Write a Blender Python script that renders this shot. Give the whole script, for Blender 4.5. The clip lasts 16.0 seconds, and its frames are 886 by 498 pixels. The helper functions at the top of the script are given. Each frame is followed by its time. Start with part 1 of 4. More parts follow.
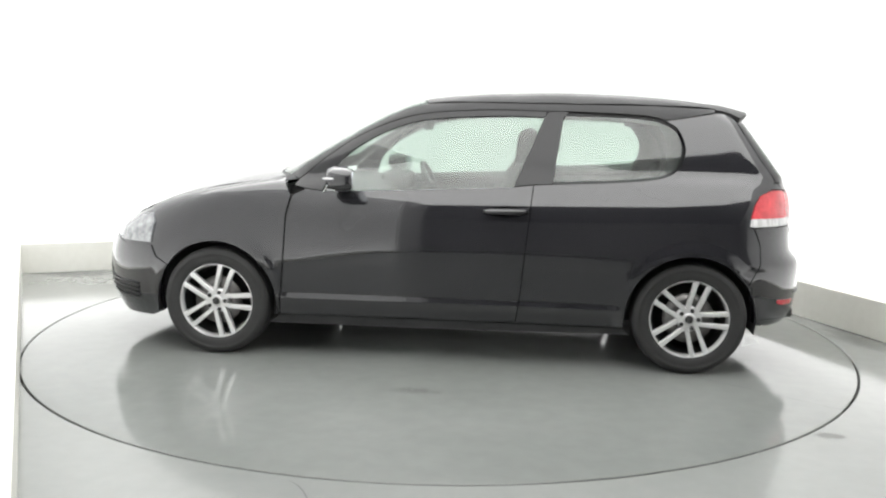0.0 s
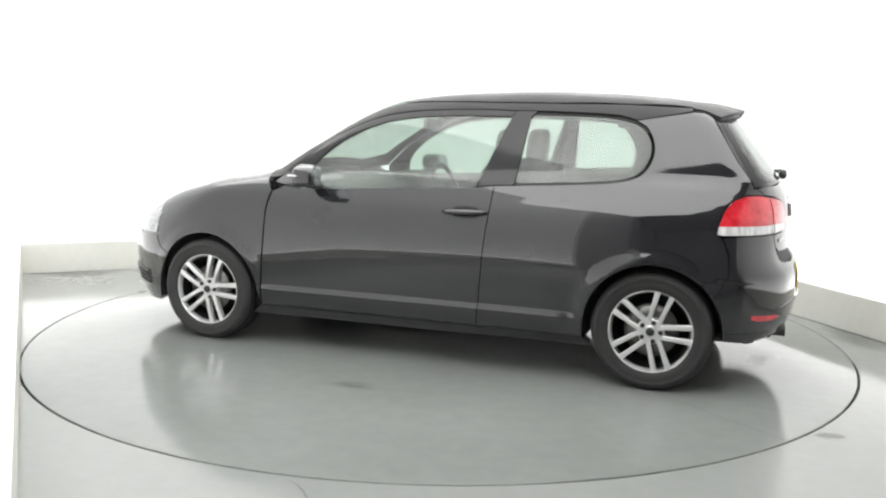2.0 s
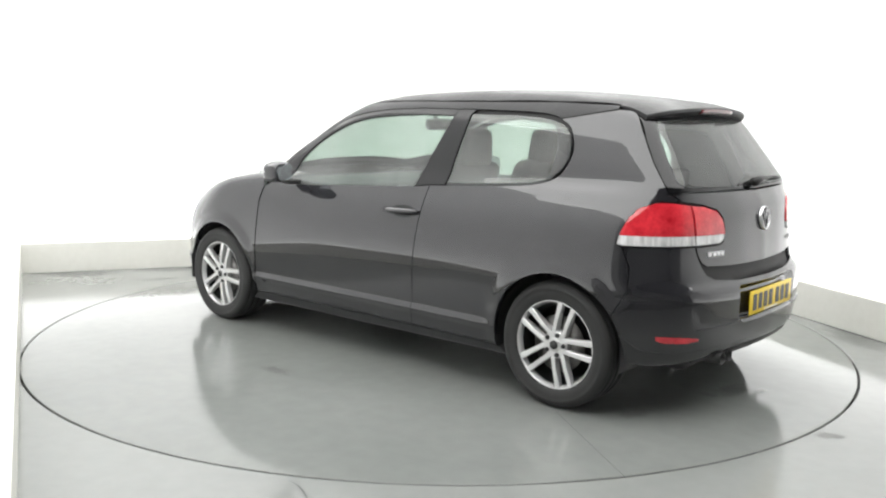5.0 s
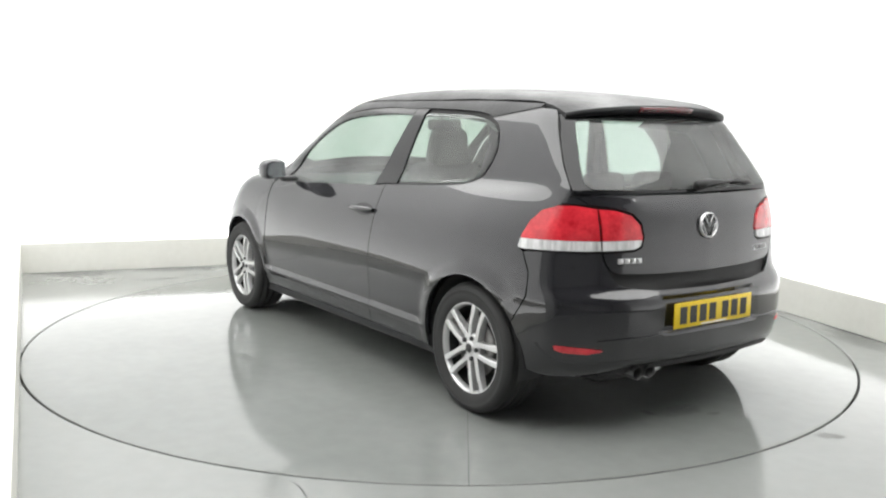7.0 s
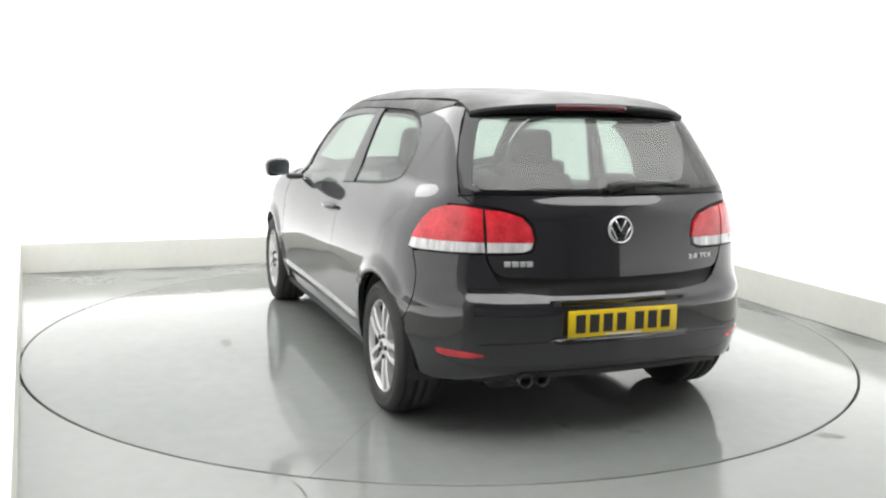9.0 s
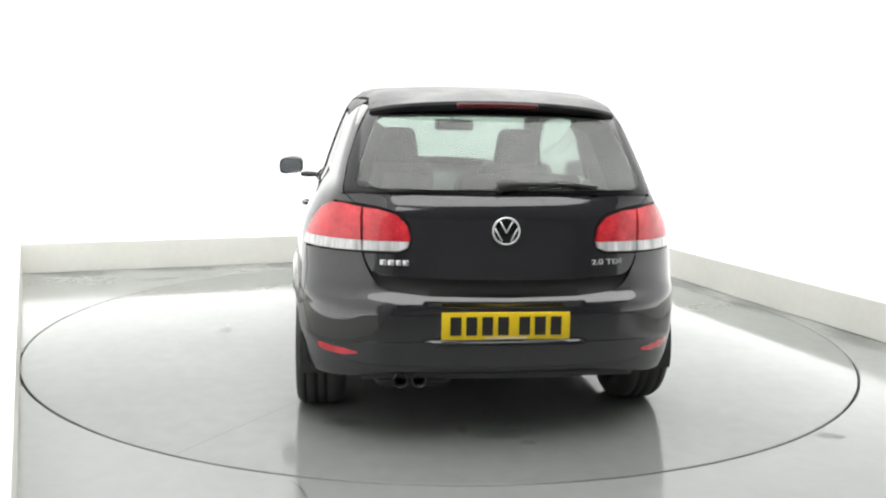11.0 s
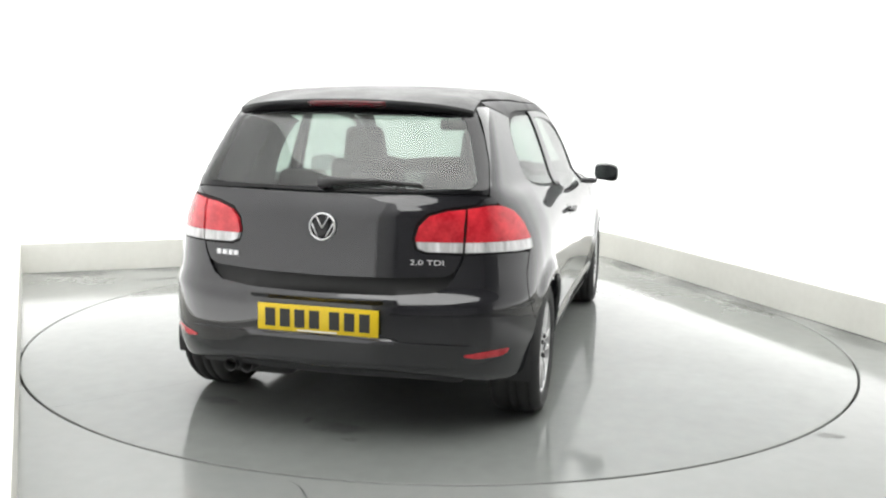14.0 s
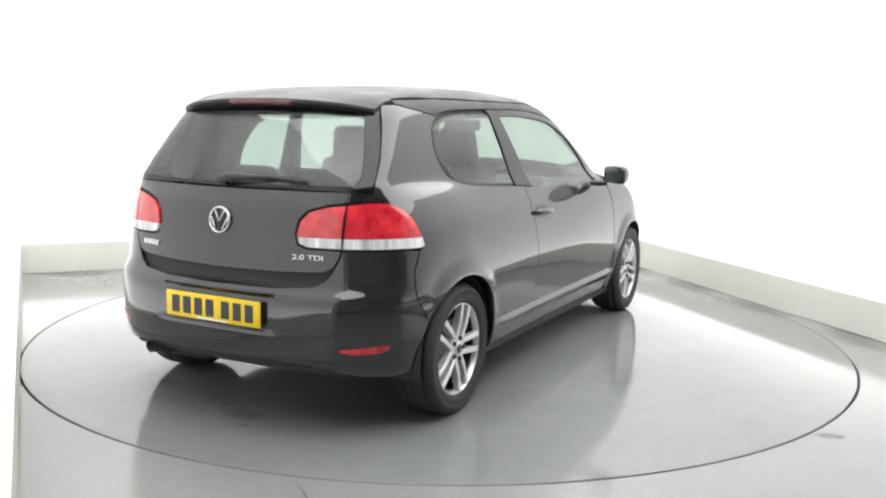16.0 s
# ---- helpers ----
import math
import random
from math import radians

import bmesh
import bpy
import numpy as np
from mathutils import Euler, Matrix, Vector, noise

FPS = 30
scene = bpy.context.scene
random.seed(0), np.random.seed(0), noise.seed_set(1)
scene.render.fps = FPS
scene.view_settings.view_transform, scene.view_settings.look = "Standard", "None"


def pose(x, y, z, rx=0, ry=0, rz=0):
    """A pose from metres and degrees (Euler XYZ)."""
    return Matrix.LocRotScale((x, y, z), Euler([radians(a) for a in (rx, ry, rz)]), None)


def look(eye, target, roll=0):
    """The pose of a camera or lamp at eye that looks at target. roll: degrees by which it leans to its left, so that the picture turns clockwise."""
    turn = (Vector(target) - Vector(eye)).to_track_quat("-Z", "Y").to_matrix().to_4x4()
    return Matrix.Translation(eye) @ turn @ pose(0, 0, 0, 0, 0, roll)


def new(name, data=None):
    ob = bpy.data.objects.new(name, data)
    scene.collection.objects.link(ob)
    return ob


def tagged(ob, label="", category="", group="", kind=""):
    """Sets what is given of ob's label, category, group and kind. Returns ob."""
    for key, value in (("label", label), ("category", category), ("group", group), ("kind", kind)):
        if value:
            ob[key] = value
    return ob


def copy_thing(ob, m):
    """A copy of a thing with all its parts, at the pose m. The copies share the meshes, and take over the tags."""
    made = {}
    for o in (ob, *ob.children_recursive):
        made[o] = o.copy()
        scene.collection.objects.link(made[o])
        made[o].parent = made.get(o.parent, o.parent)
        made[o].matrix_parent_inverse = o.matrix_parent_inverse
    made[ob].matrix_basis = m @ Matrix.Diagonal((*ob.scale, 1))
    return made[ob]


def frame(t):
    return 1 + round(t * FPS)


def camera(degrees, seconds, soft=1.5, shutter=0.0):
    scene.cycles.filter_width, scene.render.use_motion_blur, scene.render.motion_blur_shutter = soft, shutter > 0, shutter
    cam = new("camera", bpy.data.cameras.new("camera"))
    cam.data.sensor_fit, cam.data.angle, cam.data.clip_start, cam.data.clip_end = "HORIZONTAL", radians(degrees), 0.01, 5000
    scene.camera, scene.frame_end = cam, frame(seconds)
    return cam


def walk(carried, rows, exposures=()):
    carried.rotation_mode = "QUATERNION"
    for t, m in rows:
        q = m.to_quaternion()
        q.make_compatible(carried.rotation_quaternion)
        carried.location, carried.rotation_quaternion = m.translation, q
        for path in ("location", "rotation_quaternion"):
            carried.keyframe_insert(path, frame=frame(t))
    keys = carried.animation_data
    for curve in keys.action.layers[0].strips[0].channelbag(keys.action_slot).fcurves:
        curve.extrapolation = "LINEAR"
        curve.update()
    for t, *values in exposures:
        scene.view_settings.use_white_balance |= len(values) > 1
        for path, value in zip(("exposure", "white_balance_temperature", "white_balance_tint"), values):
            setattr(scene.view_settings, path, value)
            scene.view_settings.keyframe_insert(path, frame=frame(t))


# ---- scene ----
cam = camera(54.26, 16.0, soft=2.2)
ROLL = 1.083
EYE = Vector((0.0, -5.445, 1.323))
AIM = EYE + Vector((0.0018, 0.98893, -0.14835))
walk(cam, [(0, look(EYE, AIM, ROLL)), (16, look(EYE, AIM, ROLL))])

# ---- light and exposure ----
world = bpy.data.worlds.new("world")
scene.world = world
world.use_nodes = True
world.node_tree.nodes["Background"].inputs[0].default_value = (0.9, 0.95, 1.0, 1)
world.node_tree.nodes["Background"].inputs[1].default_value = 0.05
scene.view_settings.exposure = 0.0
LAMP = 3.6          # brightness of the unseen ceiling softboxes added for top light
WALL_GLOW, FOOT_GLOW, FOOT_REACH = 0.25, 1.7, 0.35   # wall emission added: even glow, and a stronger glow fading up from the foot

# place of the car's own origin (rear axle, on the ground) seen from the turntable's axis
CARX, CARY = -1.4183, -0.0128
TURN = [(0, 83.55), (1, 76.55), (2, 69.55), (3, 62.75), (4, 55.9), (5.3, 46.8), (6.5, 38.3), (7.5, 31.35), (8.5, 24.45), (9, 20.9),
        (10.3, 11.8), (11.5, 3.4), (12.5, -3.6), (13.5, -10.6), (14.5, -17.5), (15.5, -24.42), (16, -27.85)]
ROOM_CORNER = Vector((1.50, 3.50))
RIGHT_DIR = Vector((0.323, -0.946))
LEFT_CORNER = Vector((-3.45, 1.56))
LEFT_DIR = Vector((0.4315, -0.902))
PLINTH = 0.245
CEILING = 3.1
CORNER_ROUND = 0.6


# stains: place, half length, half width, turn; those of the deck are in the turntable's own space
FLOOR_SCUFFS = [(1.70, -1.87, .09, .05, 20), (-2.30, 1.45, .28, .05, 28), (-2.05, 1.66, .20, .04, 20)]
WET_PATCHES = [(-1.93, -.04, .17, .08, 80), (-1.88, .12, .06, .03, 10), (-2.04, -.14, .06, .03, 60), (-.04, 1.35, .17, .06, 15), (-1.75, .62, .16, .06, 70)]


# ---- materials ----
def material(name, colour, rough=0.5, metal=0.0, coat=0.0, coat_rough=0.03, emit=None, power=0.0, ior=1.45):
    m = bpy.data.materials.new(name)
    m.use_nodes = True
    b = m.node_tree.nodes["Principled BSDF"]
    b.inputs["Base Color"].default_value = (*colour, 1)
    b.inputs["Roughness"].default_value = rough
    b.inputs["Metallic"].default_value = metal
    b.inputs["Coat Weight"].default_value = coat
    b.inputs["Coat Roughness"].default_value = coat_rough
    b.inputs["IOR"].default_value = ior
    if emit:
        b.inputs["Emission Color"].default_value = (*emit, 1)
        b.inputs["Emission Strength"].default_value = power
    return m


def textured(m, low, high, scale=6.0, fine=60.0, rough=(0.4, 0.6), bump=0.0, stretch=(1, 1, 1), detail=6):
    """Two scales of variation of colour and roughness, and a fine relief, in the object's own space."""
    nt = m.node_tree
    n, l = nt.nodes, nt.links
    b = n["Principled BSDF"]
    co, mp = n.new("ShaderNodeTexCoord"), n.new("ShaderNodeMapping")
    mp.inputs["Scale"].default_value = stretch
    l.new(co.outputs["Object"], mp.inputs["Vector"])
    a, c = n.new("ShaderNodeTexNoise"), n.new("ShaderNodeTexNoise")
    a.inputs["Scale"].default_value, a.inputs["Detail"].default_value = scale, detail
    c.inputs["Scale"].default_value, c.inputs["Detail"].default_value = fine, 3
    l.new(mp.outputs[0], a.inputs["Vector"]), l.new(mp.outputs[0], c.inputs["Vector"])
    add = n.new("ShaderNodeMath")
    add.operation = "MULTIPLY_ADD"
    add.inputs[1].default_value = 0.35
    l.new(c.outputs[0], add.inputs[0]), l.new(a.outputs[0], add.inputs[2])
    ramp = n.new("ShaderNodeMapRange")
    ramp.inputs[1].default_value, ramp.inputs[2].default_value = 0.42, 0.92
    l.new(add.outputs[0], ramp.inputs[0])
    mix = n.new("ShaderNodeMix")
    mix.data_type = "RGBA"
    mix.inputs[6].default_value, mix.inputs[7].default_value = (*low, 1), (*high, 1)
    l.new(ramp.outputs[0], mix.inputs[0]), l.new(mix.outputs[2], b.inputs["Base Color"])
    rr = n.new("ShaderNodeMapRange")
    rr.inputs[3].default_value, rr.inputs[4].default_value = rough
    l.new(ramp.outputs[0], rr.inputs[0]), l.new(rr.outputs[0], b.inputs["Roughness"])
    if bump:
        bp = n.new("ShaderNodeBump")
        bp.inputs["Strength"].default_value, bp.inputs["Distance"].default_value = bump, 0.004
        l.new(add.outputs[0], bp.inputs["Height"]), l.new(bp.outputs[0], b.inputs["Normal"])
    return m


def glass(name, tint, gloss=1.0, rough=0.0, mist_haze=0.0):
    """A thin pane: it lets tinted light through and mirrors at its face, under an uneven pale film of fine drops and
    painted reflection haze.
    """
    m = bpy.data.materials.new(name)
    m.use_nodes = True
    n, l = m.node_tree.nodes, m.node_tree.links
    n.remove(n["Principled BSDF"])
    t, g, f, x = (n.new("ShaderNode" + k) for k in ("BsdfTransparent", "BsdfGlossy", "LayerWeight", "MixShader"))
    t.inputs[0].default_value = (*tint, 1)
    g.inputs["Roughness"].default_value = rough
    f.inputs[0].default_value = 0.5
    p, k = n.new("ShaderNodeMath"), n.new("ShaderNodeMath")
    p.operation, k.operation = "POWER", "MULTIPLY_ADD"
    p.inputs[1].default_value, k.inputs[1].default_value, k.inputs[2].default_value = 5.0, 0.94, 0.045 * gloss
    l.new(f.outputs["Facing"], p.inputs[0]), l.new(p.outputs[0], k.inputs[0]), l.new(k.outputs[0], x.inputs[0])
    l.new(t.outputs[0], x.inputs[1]), l.new(g.outputs[0], x.inputs[2])
    co, cloud, drops = n.new("ShaderNodeTexCoord"), n.new("ShaderNodeTexNoise"), n.new("ShaderNodeTexNoise")
    cloud.inputs["Scale"].default_value, cloud.inputs["Detail"].default_value = 3.2, 4
    drops.inputs["Scale"].default_value, drops.inputs["Detail"].default_value = 34.0, 3
    l.new(co.outputs["Object"], cloud.inputs["Vector"]), l.new(co.outputs["Object"], drops.inputs["Vector"])
    reach, speck, film = n.new("ShaderNodeMapRange"), n.new("ShaderNodeMapRange"), n.new("ShaderNodeMath")
    reach.inputs[1].default_value, reach.inputs[2].default_value, reach.inputs[3].default_value, reach.inputs[4].default_value = 0.38, 0.68, 0.25, 1.0
    speck.inputs[1].default_value, speck.inputs[2].default_value, speck.inputs[3].default_value, speck.inputs[4].default_value = 0.30, 0.75, 0.75 * mist_haze, 1.25 * mist_haze
    film.operation = "MULTIPLY"
    l.new(cloud.outputs[0], reach.inputs[0]), l.new(drops.outputs[0], speck.inputs[0])
    l.new(reach.outputs[0], film.inputs[0]), l.new(speck.outputs[0], film.inputs[1])
    # pale diffuse film: drops, and haze standing in for reflections
    wet, y = n.new("ShaderNodeBsdfDiffuse"), n.new("ShaderNodeMixShader")
    wet.inputs[0].default_value = (0.78, 0.80, 0.79, 1)
    l.new(film.outputs[0], y.inputs[0]), l.new(x.outputs[0], y.inputs[1]), l.new(wet.outputs[0], y.inputs[2])
    l.new(y.outputs[0], n["Material Output"].inputs[0])
    return m


PAINT = textured(material("black_paint", (0.010, 0.010, 0.011), 0.3, coat=1.0, coat_rough=0.05), (0.012, 0.012, 0.0145), (0.018, 0.018, 0.0208), 3, 900, (0.35, 0.45))
PAINT.node_tree.nodes["Principled BSDF"].inputs["Specular IOR Level"].default_value = 0.08
PAINT.node_tree.nodes["Principled BSDF"].inputs["Coat IOR"].default_value = 1.70
WET_PAINT = textured(material("wet_black_paint", (0.01, 0.01, 0.011), 0.3, coat=0.0), (0.010, 0.010, 0.011), (0.016, 0.016, 0.017), 5, 55, (0.36, 0.55), 1.0)
WET_PAINT.node_tree.nodes["Principled BSDF"].inputs["Specular IOR Level"].default_value = 0.45
WET_PAINT.node_tree.links.new(WET_PAINT.node_tree.nodes["Bump"].outputs[0], WET_PAINT.node_tree.nodes["Principled BSDF"].inputs["Coat Normal"])
GLOSS_BLACK = material("gloss_black", (0.008, 0.008, 0.009), 0.12)
PLASTIC = textured(material("black_plastic", (0.02, 0.02, 0.02)), (0.020, 0.020, 0.021), (0.034, 0.034, 0.035), 14, 400, (0.45, 0.6), 0.1)
RUBBER = textured(material("rubber", (0.02, 0.02, 0.02)), (0.018, 0.018, 0.0182), (0.034, 0.034, 0.0338), 9, 250, (0.6, 0.8), 0.15)
SEAL_AND_GAP = material("seal", (0.012, 0.012, 0.012), 0.6)
ALLOY = textured(material("alloy", (0.6, 0.6, 0.6), metal=0.45, coat=0.6), (0.60, 0.60, 0.605), (0.70, 0.70, 0.695), 12, 200, (0.28, 0.38))
# darker alloy copy: shade painted into the barrels, own tone on the centre badges
ALLOY_SHADE_AND_BADGE = textured(material("alloy_shade_and_badge", (0.2, 0.2, 0.2), metal=0.9), (0.05, 0.05, 0.05), (0.09, 0.09, 0.09), 12, 200, (0.4, 0.55))
PIPE = textured(material("dark_steel", (0.05, 0.05, 0.05), metal=0.6), (0.03, 0.03, 0.03), (0.09, 0.09, 0.09), 20, 300, (0.35, 0.55))
STEEL = textured(material("steel", (0.4, 0.4, 0.4), metal=1.0), (0.12, 0.115, 0.11), (0.22, 0.215, 0.21), 20, 300, (0.3, 0.5))
CHROME = material("chrome", (0.66, 0.66, 0.67), 0.32, 0.85)
BADGE = material("satin_badge", (0.75, 0.75, 0.76), 0.45, 0.6)
PANE = glass("window_glass", (0.57, 0.665, 0.605), 1.6, mist_haze=0.11)
REAR_PANE = glass("rear_window_glass", (0.56, 0.64, 0.60), 1.4, mist_haze=0.09)
MIRROR = material("mirror_glass", (0.42, 0.44, 0.46), 0.03, 1.0)
RED = textured(material("red_lens", (0.5, 0.014, 0.024), 0.12, coat=1.0), (0.34, 0.008, 0.016), (0.72, 0.040, 0.055), 14, 75, (0.1, 0.16))
RED_DARK = material("red_lens_dark", (0.11, 0.005, 0.010), 0.12, coat=1.0)
CLEAR = textured(material("clear_lens", (0.8, 0.8, 0.8), 0.1, coat=1.0), (0.30, 0.30, 0.30), (0.86, 0.86, 0.86), 26, 90, (0.1, 0.2), stretch=(1, 1, .12))
LAMP_GLASS = textured(material("headlight_lens", (0.3, 0.3, 0.3), 0.08, 0.3, coat=1.0), (0.10, 0.105, 0.11), (0.40, 0.41, 0.42), 22, 60, (0.1, 0.2))
YELLOW = textured(material("plate_yellow", (0.85, 0.6, 0.02), 0.35), (0.70, 0.49, 0.012), (0.78, 0.56, 0.016), 20, 200, (0.3, 0.4))
INK = material("plate_ink", (0.02, 0.02, 0.02), 0.4)
FABRIC = textured(material("seat_fabric", (0.04, 0.04, 0.045)), (0.020, 0.020, 0.022), (0.042, 0.042, 0.046), 20, 500, (0.8, 0.95), 0.3)
TRIM = textured(material("cabin_trim", (0.05, 0.05, 0.052)), (0.035, 0.035, 0.037), (0.06, 0.06, 0.062), 10, 300, (0.55, 0.75), 0.1)
LINING = textured(material("headliner", (0.45, 0.45, 0.44)), (0.40, 0.40, 0.39), (0.5, 0.5, 0.49), 10, 300, (0.8, 0.95))
FLOOR = textured(material("floor_paint", (0.4, 0.42, 0.4), ior=1.56), (0.195, 0.204, 0.195), (0.235, 0.243, 0.233), 0.9, 14, (0.10, 0.17))
DISC = textured(material("turntable_paint", (0.4, 0.42, 0.4), ior=1.56), (0.160, 0.169, 0.161), (0.205, 0.213, 0.203), 0.8, 11, (0.06, 0.12))
GROOVE = material("groove", (0.03, 0.035, 0.03), 0.7)
SCUFF = material("scuff", (0.05, 0.052, 0.05), 0.45)
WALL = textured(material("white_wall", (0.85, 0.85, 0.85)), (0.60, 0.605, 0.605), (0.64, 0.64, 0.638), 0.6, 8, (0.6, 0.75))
CEILING_PAINT = textured(material("ceiling_paint", (0.6, 0.6, 0.6)), (0.58, 0.58, 0.58), (0.63, 0.63, 0.628), 0.6, 8, (0.6, 0.75))


def self_lit(m):
    """Adds emission to a wall, standing in for light along it: brightest at the foot, fading upwards."""
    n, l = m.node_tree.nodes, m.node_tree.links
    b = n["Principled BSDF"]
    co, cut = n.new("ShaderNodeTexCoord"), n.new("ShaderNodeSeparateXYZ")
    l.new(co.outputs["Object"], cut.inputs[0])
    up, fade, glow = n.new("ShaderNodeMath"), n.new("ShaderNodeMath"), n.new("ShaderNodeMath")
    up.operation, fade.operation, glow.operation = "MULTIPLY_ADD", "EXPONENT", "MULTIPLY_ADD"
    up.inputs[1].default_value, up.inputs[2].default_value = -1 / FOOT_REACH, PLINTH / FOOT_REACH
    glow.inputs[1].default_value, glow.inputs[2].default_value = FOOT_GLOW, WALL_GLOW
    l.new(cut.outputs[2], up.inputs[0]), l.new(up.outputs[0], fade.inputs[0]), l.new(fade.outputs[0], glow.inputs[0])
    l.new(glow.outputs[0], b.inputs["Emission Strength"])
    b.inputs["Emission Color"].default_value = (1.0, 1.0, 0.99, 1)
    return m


self_lit(WALL)
PLINTH_PAINT = textured(material("plinth_paint", (0.6, 0.6, 0.55)), (0.54, 0.537, 0.495), (0.63, 0.627, 0.585), 1.3, 20, (0.5, 0.7))
LOBBY = textured(material("grey_wall", (0.4, 0.4, 0.4)), (0.46, 0.46, 0.46), (0.53, 0.53, 0.525), 1, 8, (0.7, 0.85))
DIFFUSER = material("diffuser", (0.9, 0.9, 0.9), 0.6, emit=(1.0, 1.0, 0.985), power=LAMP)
LAMP_FRAME = material("lamp_frame", (0.75, 0.75, 0.75), 0.5)


def film_of(name, colour, rough, strength, scale, warp):
    """A stain that thins out towards its ragged edge."""
    m = material(name, colour, rough)
    n, l = m.node_tree.nodes, m.node_tree.links
    co, sub, ln = n.new("ShaderNodeTexCoord"), n.new("ShaderNodeVectorMath"), n.new("ShaderNodeVectorMath")
    sub.operation, ln.operation = "SUBTRACT", "LENGTH"
    sub.inputs[1].default_value = (0.5, 0.5, 0.0)
    flat = n.new("ShaderNodeVectorMath")
    flat.operation = "MULTIPLY"
    flat.inputs[1].default_value = (1, 1, 0)
    l.new(co.outputs["Generated"], flat.inputs[0]), l.new(flat.outputs[0], sub.inputs[0]), l.new(sub.outputs[0], ln.inputs[0])
    noise = n.new("ShaderNodeTexNoise")
    noise.inputs["Scale"].default_value, noise.inputs["Detail"].default_value = scale, 6
    l.new(co.outputs["Object"], noise.inputs["Vector"])
    ragged = n.new("ShaderNodeMath")
    ragged.operation = "MULTIPLY_ADD"
    ragged.inputs[1].default_value = warp
    l.new(noise.outputs[0], ragged.inputs[0]), l.new(ln.outputs["Value"], ragged.inputs[2])
    edge = n.new("ShaderNodeMapRange")
    edge.inputs[1].default_value, edge.inputs[2].default_value = 0.18 + warp / 2, 0.40 + warp / 2
    edge.inputs[3].default_value, edge.inputs[4].default_value = strength, 0.0
    l.new(ragged.outputs[0], edge.inputs[0]), l.new(edge.outputs[0], n["Principled BSDF"].inputs["Alpha"])
    return m


WATER = film_of("water_film", (0.045, 0.048, 0.046), 0.03, 0.20, 16.0, 0.55)
GRIME = film_of("floor_grime", (0.06, 0.06, 0.057), 0.35, 0.26, 11.0, 0.7)


# ---- mesh helpers ----
def part(name, bm, mat, parent=None, label="", smooth=True, off=(0, 0, 0)):
    """One mesh object under a thing or a part."""
    me = bpy.data.meshes.new(name)
    bm.normal_update()
    bm.to_mesh(me)
    bm.free()
    return mesh_part(name, me, mat, parent, label, smooth, off)


def mesh_part(name, me, mat, parent=None, label="", smooth=True, off=(0, 0, 0)):
    if smooth:
        me.polygons.foreach_set("use_smooth", [True] * len(me.polygons))
    me.materials.append(mat)
    ob = new(name, me)
    ob.location = off
    if parent:
        ob.parent = parent
    if label:
        tagged(ob, label)
    return ob


def sharp(ob, degrees=35):
    ob.data.set_sharp_from_angle(angle=radians(degrees))
    return ob


def box(x0, x1, y0, y1, z0, z1, bevel=0.0, seg=2, bm=None):
    own = bmesh.new()
    bmesh.ops.create_cube(own, size=1)
    for v in own.verts:
        v.co = Vector((x0 + (v.co.x + .5) * (x1 - x0), y0 + (v.co.y + .5) * (y1 - y0), z0 + (v.co.z + .5) * (z1 - z0)))
    if bevel:
        bmesh.ops.bevel(own, geom=own.edges[:], offset=bevel, segments=seg, affect="EDGES", profile=0.5)
    if bm is None:
        return own
    add_mesh(bm, own)
    return bm


def add_mesh(bm, other):
    me = bpy.data.meshes.new("tmp")
    other.to_mesh(me)
    other.free()
    bm.from_mesh(me)
    bpy.data.meshes.remove(me)


def lathe(profile, seg=64, axis="y"):
    """Turns a closed or open profile of (radius, along) about an axis."""
    bm = bmesh.new()
    rings = []
    for i in range(seg):
        a = 2 * math.pi * i / seg
        ring = []
        for r, h in profile:
            c, s = r * math.cos(a), r * math.sin(a)
            ring.append(bm.verts.new((c, h, s) if axis == "y" else (c, s, h)))
        rings.append(ring)
    for i in range(seg):
        a, b = rings[i], rings[(i + 1) % seg]
        for j in range(len(profile) - 1):
            bm.faces.new((a[j], b[j], b[j + 1], a[j + 1]))
    bmesh.ops.recalc_face_normals(bm, faces=bm.faces[:])
    return bm


def tube(points, radius, seg=10):
    """A round bar along points."""
    bm = bmesh.new()
    pts = [Vector(p) for p in points]
    rings = []
    for i, p in enumerate(pts):
        d = (pts[min(i + 1, len(pts) - 1)] - pts[max(i - 1, 0)]).normalized()
        u = d.orthogonal().normalized() if i == 0 else (rings[-1][1] - d * rings[-1][1].dot(d)).normalized()
        w = d.cross(u)
        r = radius[i] if isinstance(radius, (list, tuple)) else radius
        rings.append(([bm.verts.new(p + r * (math.cos(2 * math.pi * k / seg) * u + math.sin(2 * math.pi * k / seg) * w)) for k in range(seg)], u))
    for (a, _), (b, _) in zip(rings, rings[1:]):
        for k in range(seg):
            bm.faces.new((a[k], a[(k + 1) % seg], b[(k + 1) % seg], b[k]))
    bm.faces.new(rings[0][0][::-1]), bm.faces.new(rings[-1][0])
    bmesh.ops.recalc_face_normals(bm, faces=bm.faces[:])
    return bm


def prism(outline, z0, z1):
    """An upright prism over a plan outline."""
    bm = bmesh.new()
    lo = [bm.verts.new((x, y, z0)) for x, y in outline]
    hi = [bm.verts.new((x, y, z1)) for x, y in outline]
    n = len(lo)
    bm.faces.new(lo[::-1]), bm.faces.new(hi)
    for i in range(n):
        bm.faces.new((lo[i], lo[(i + 1) % n], hi[(i + 1) % n], hi[i]))
    bmesh.ops.recalc_face_normals(bm, faces=bm.faces[:])
    return bm


# ---- the studio ----
def strip(a, b, thick, out):
    """Plan outline of a wall from a to b whose thickness lies towards out."""
    o = Vector(out) * thick
    return [tuple(a), tuple(b), tuple(b + o), tuple(a + o)]


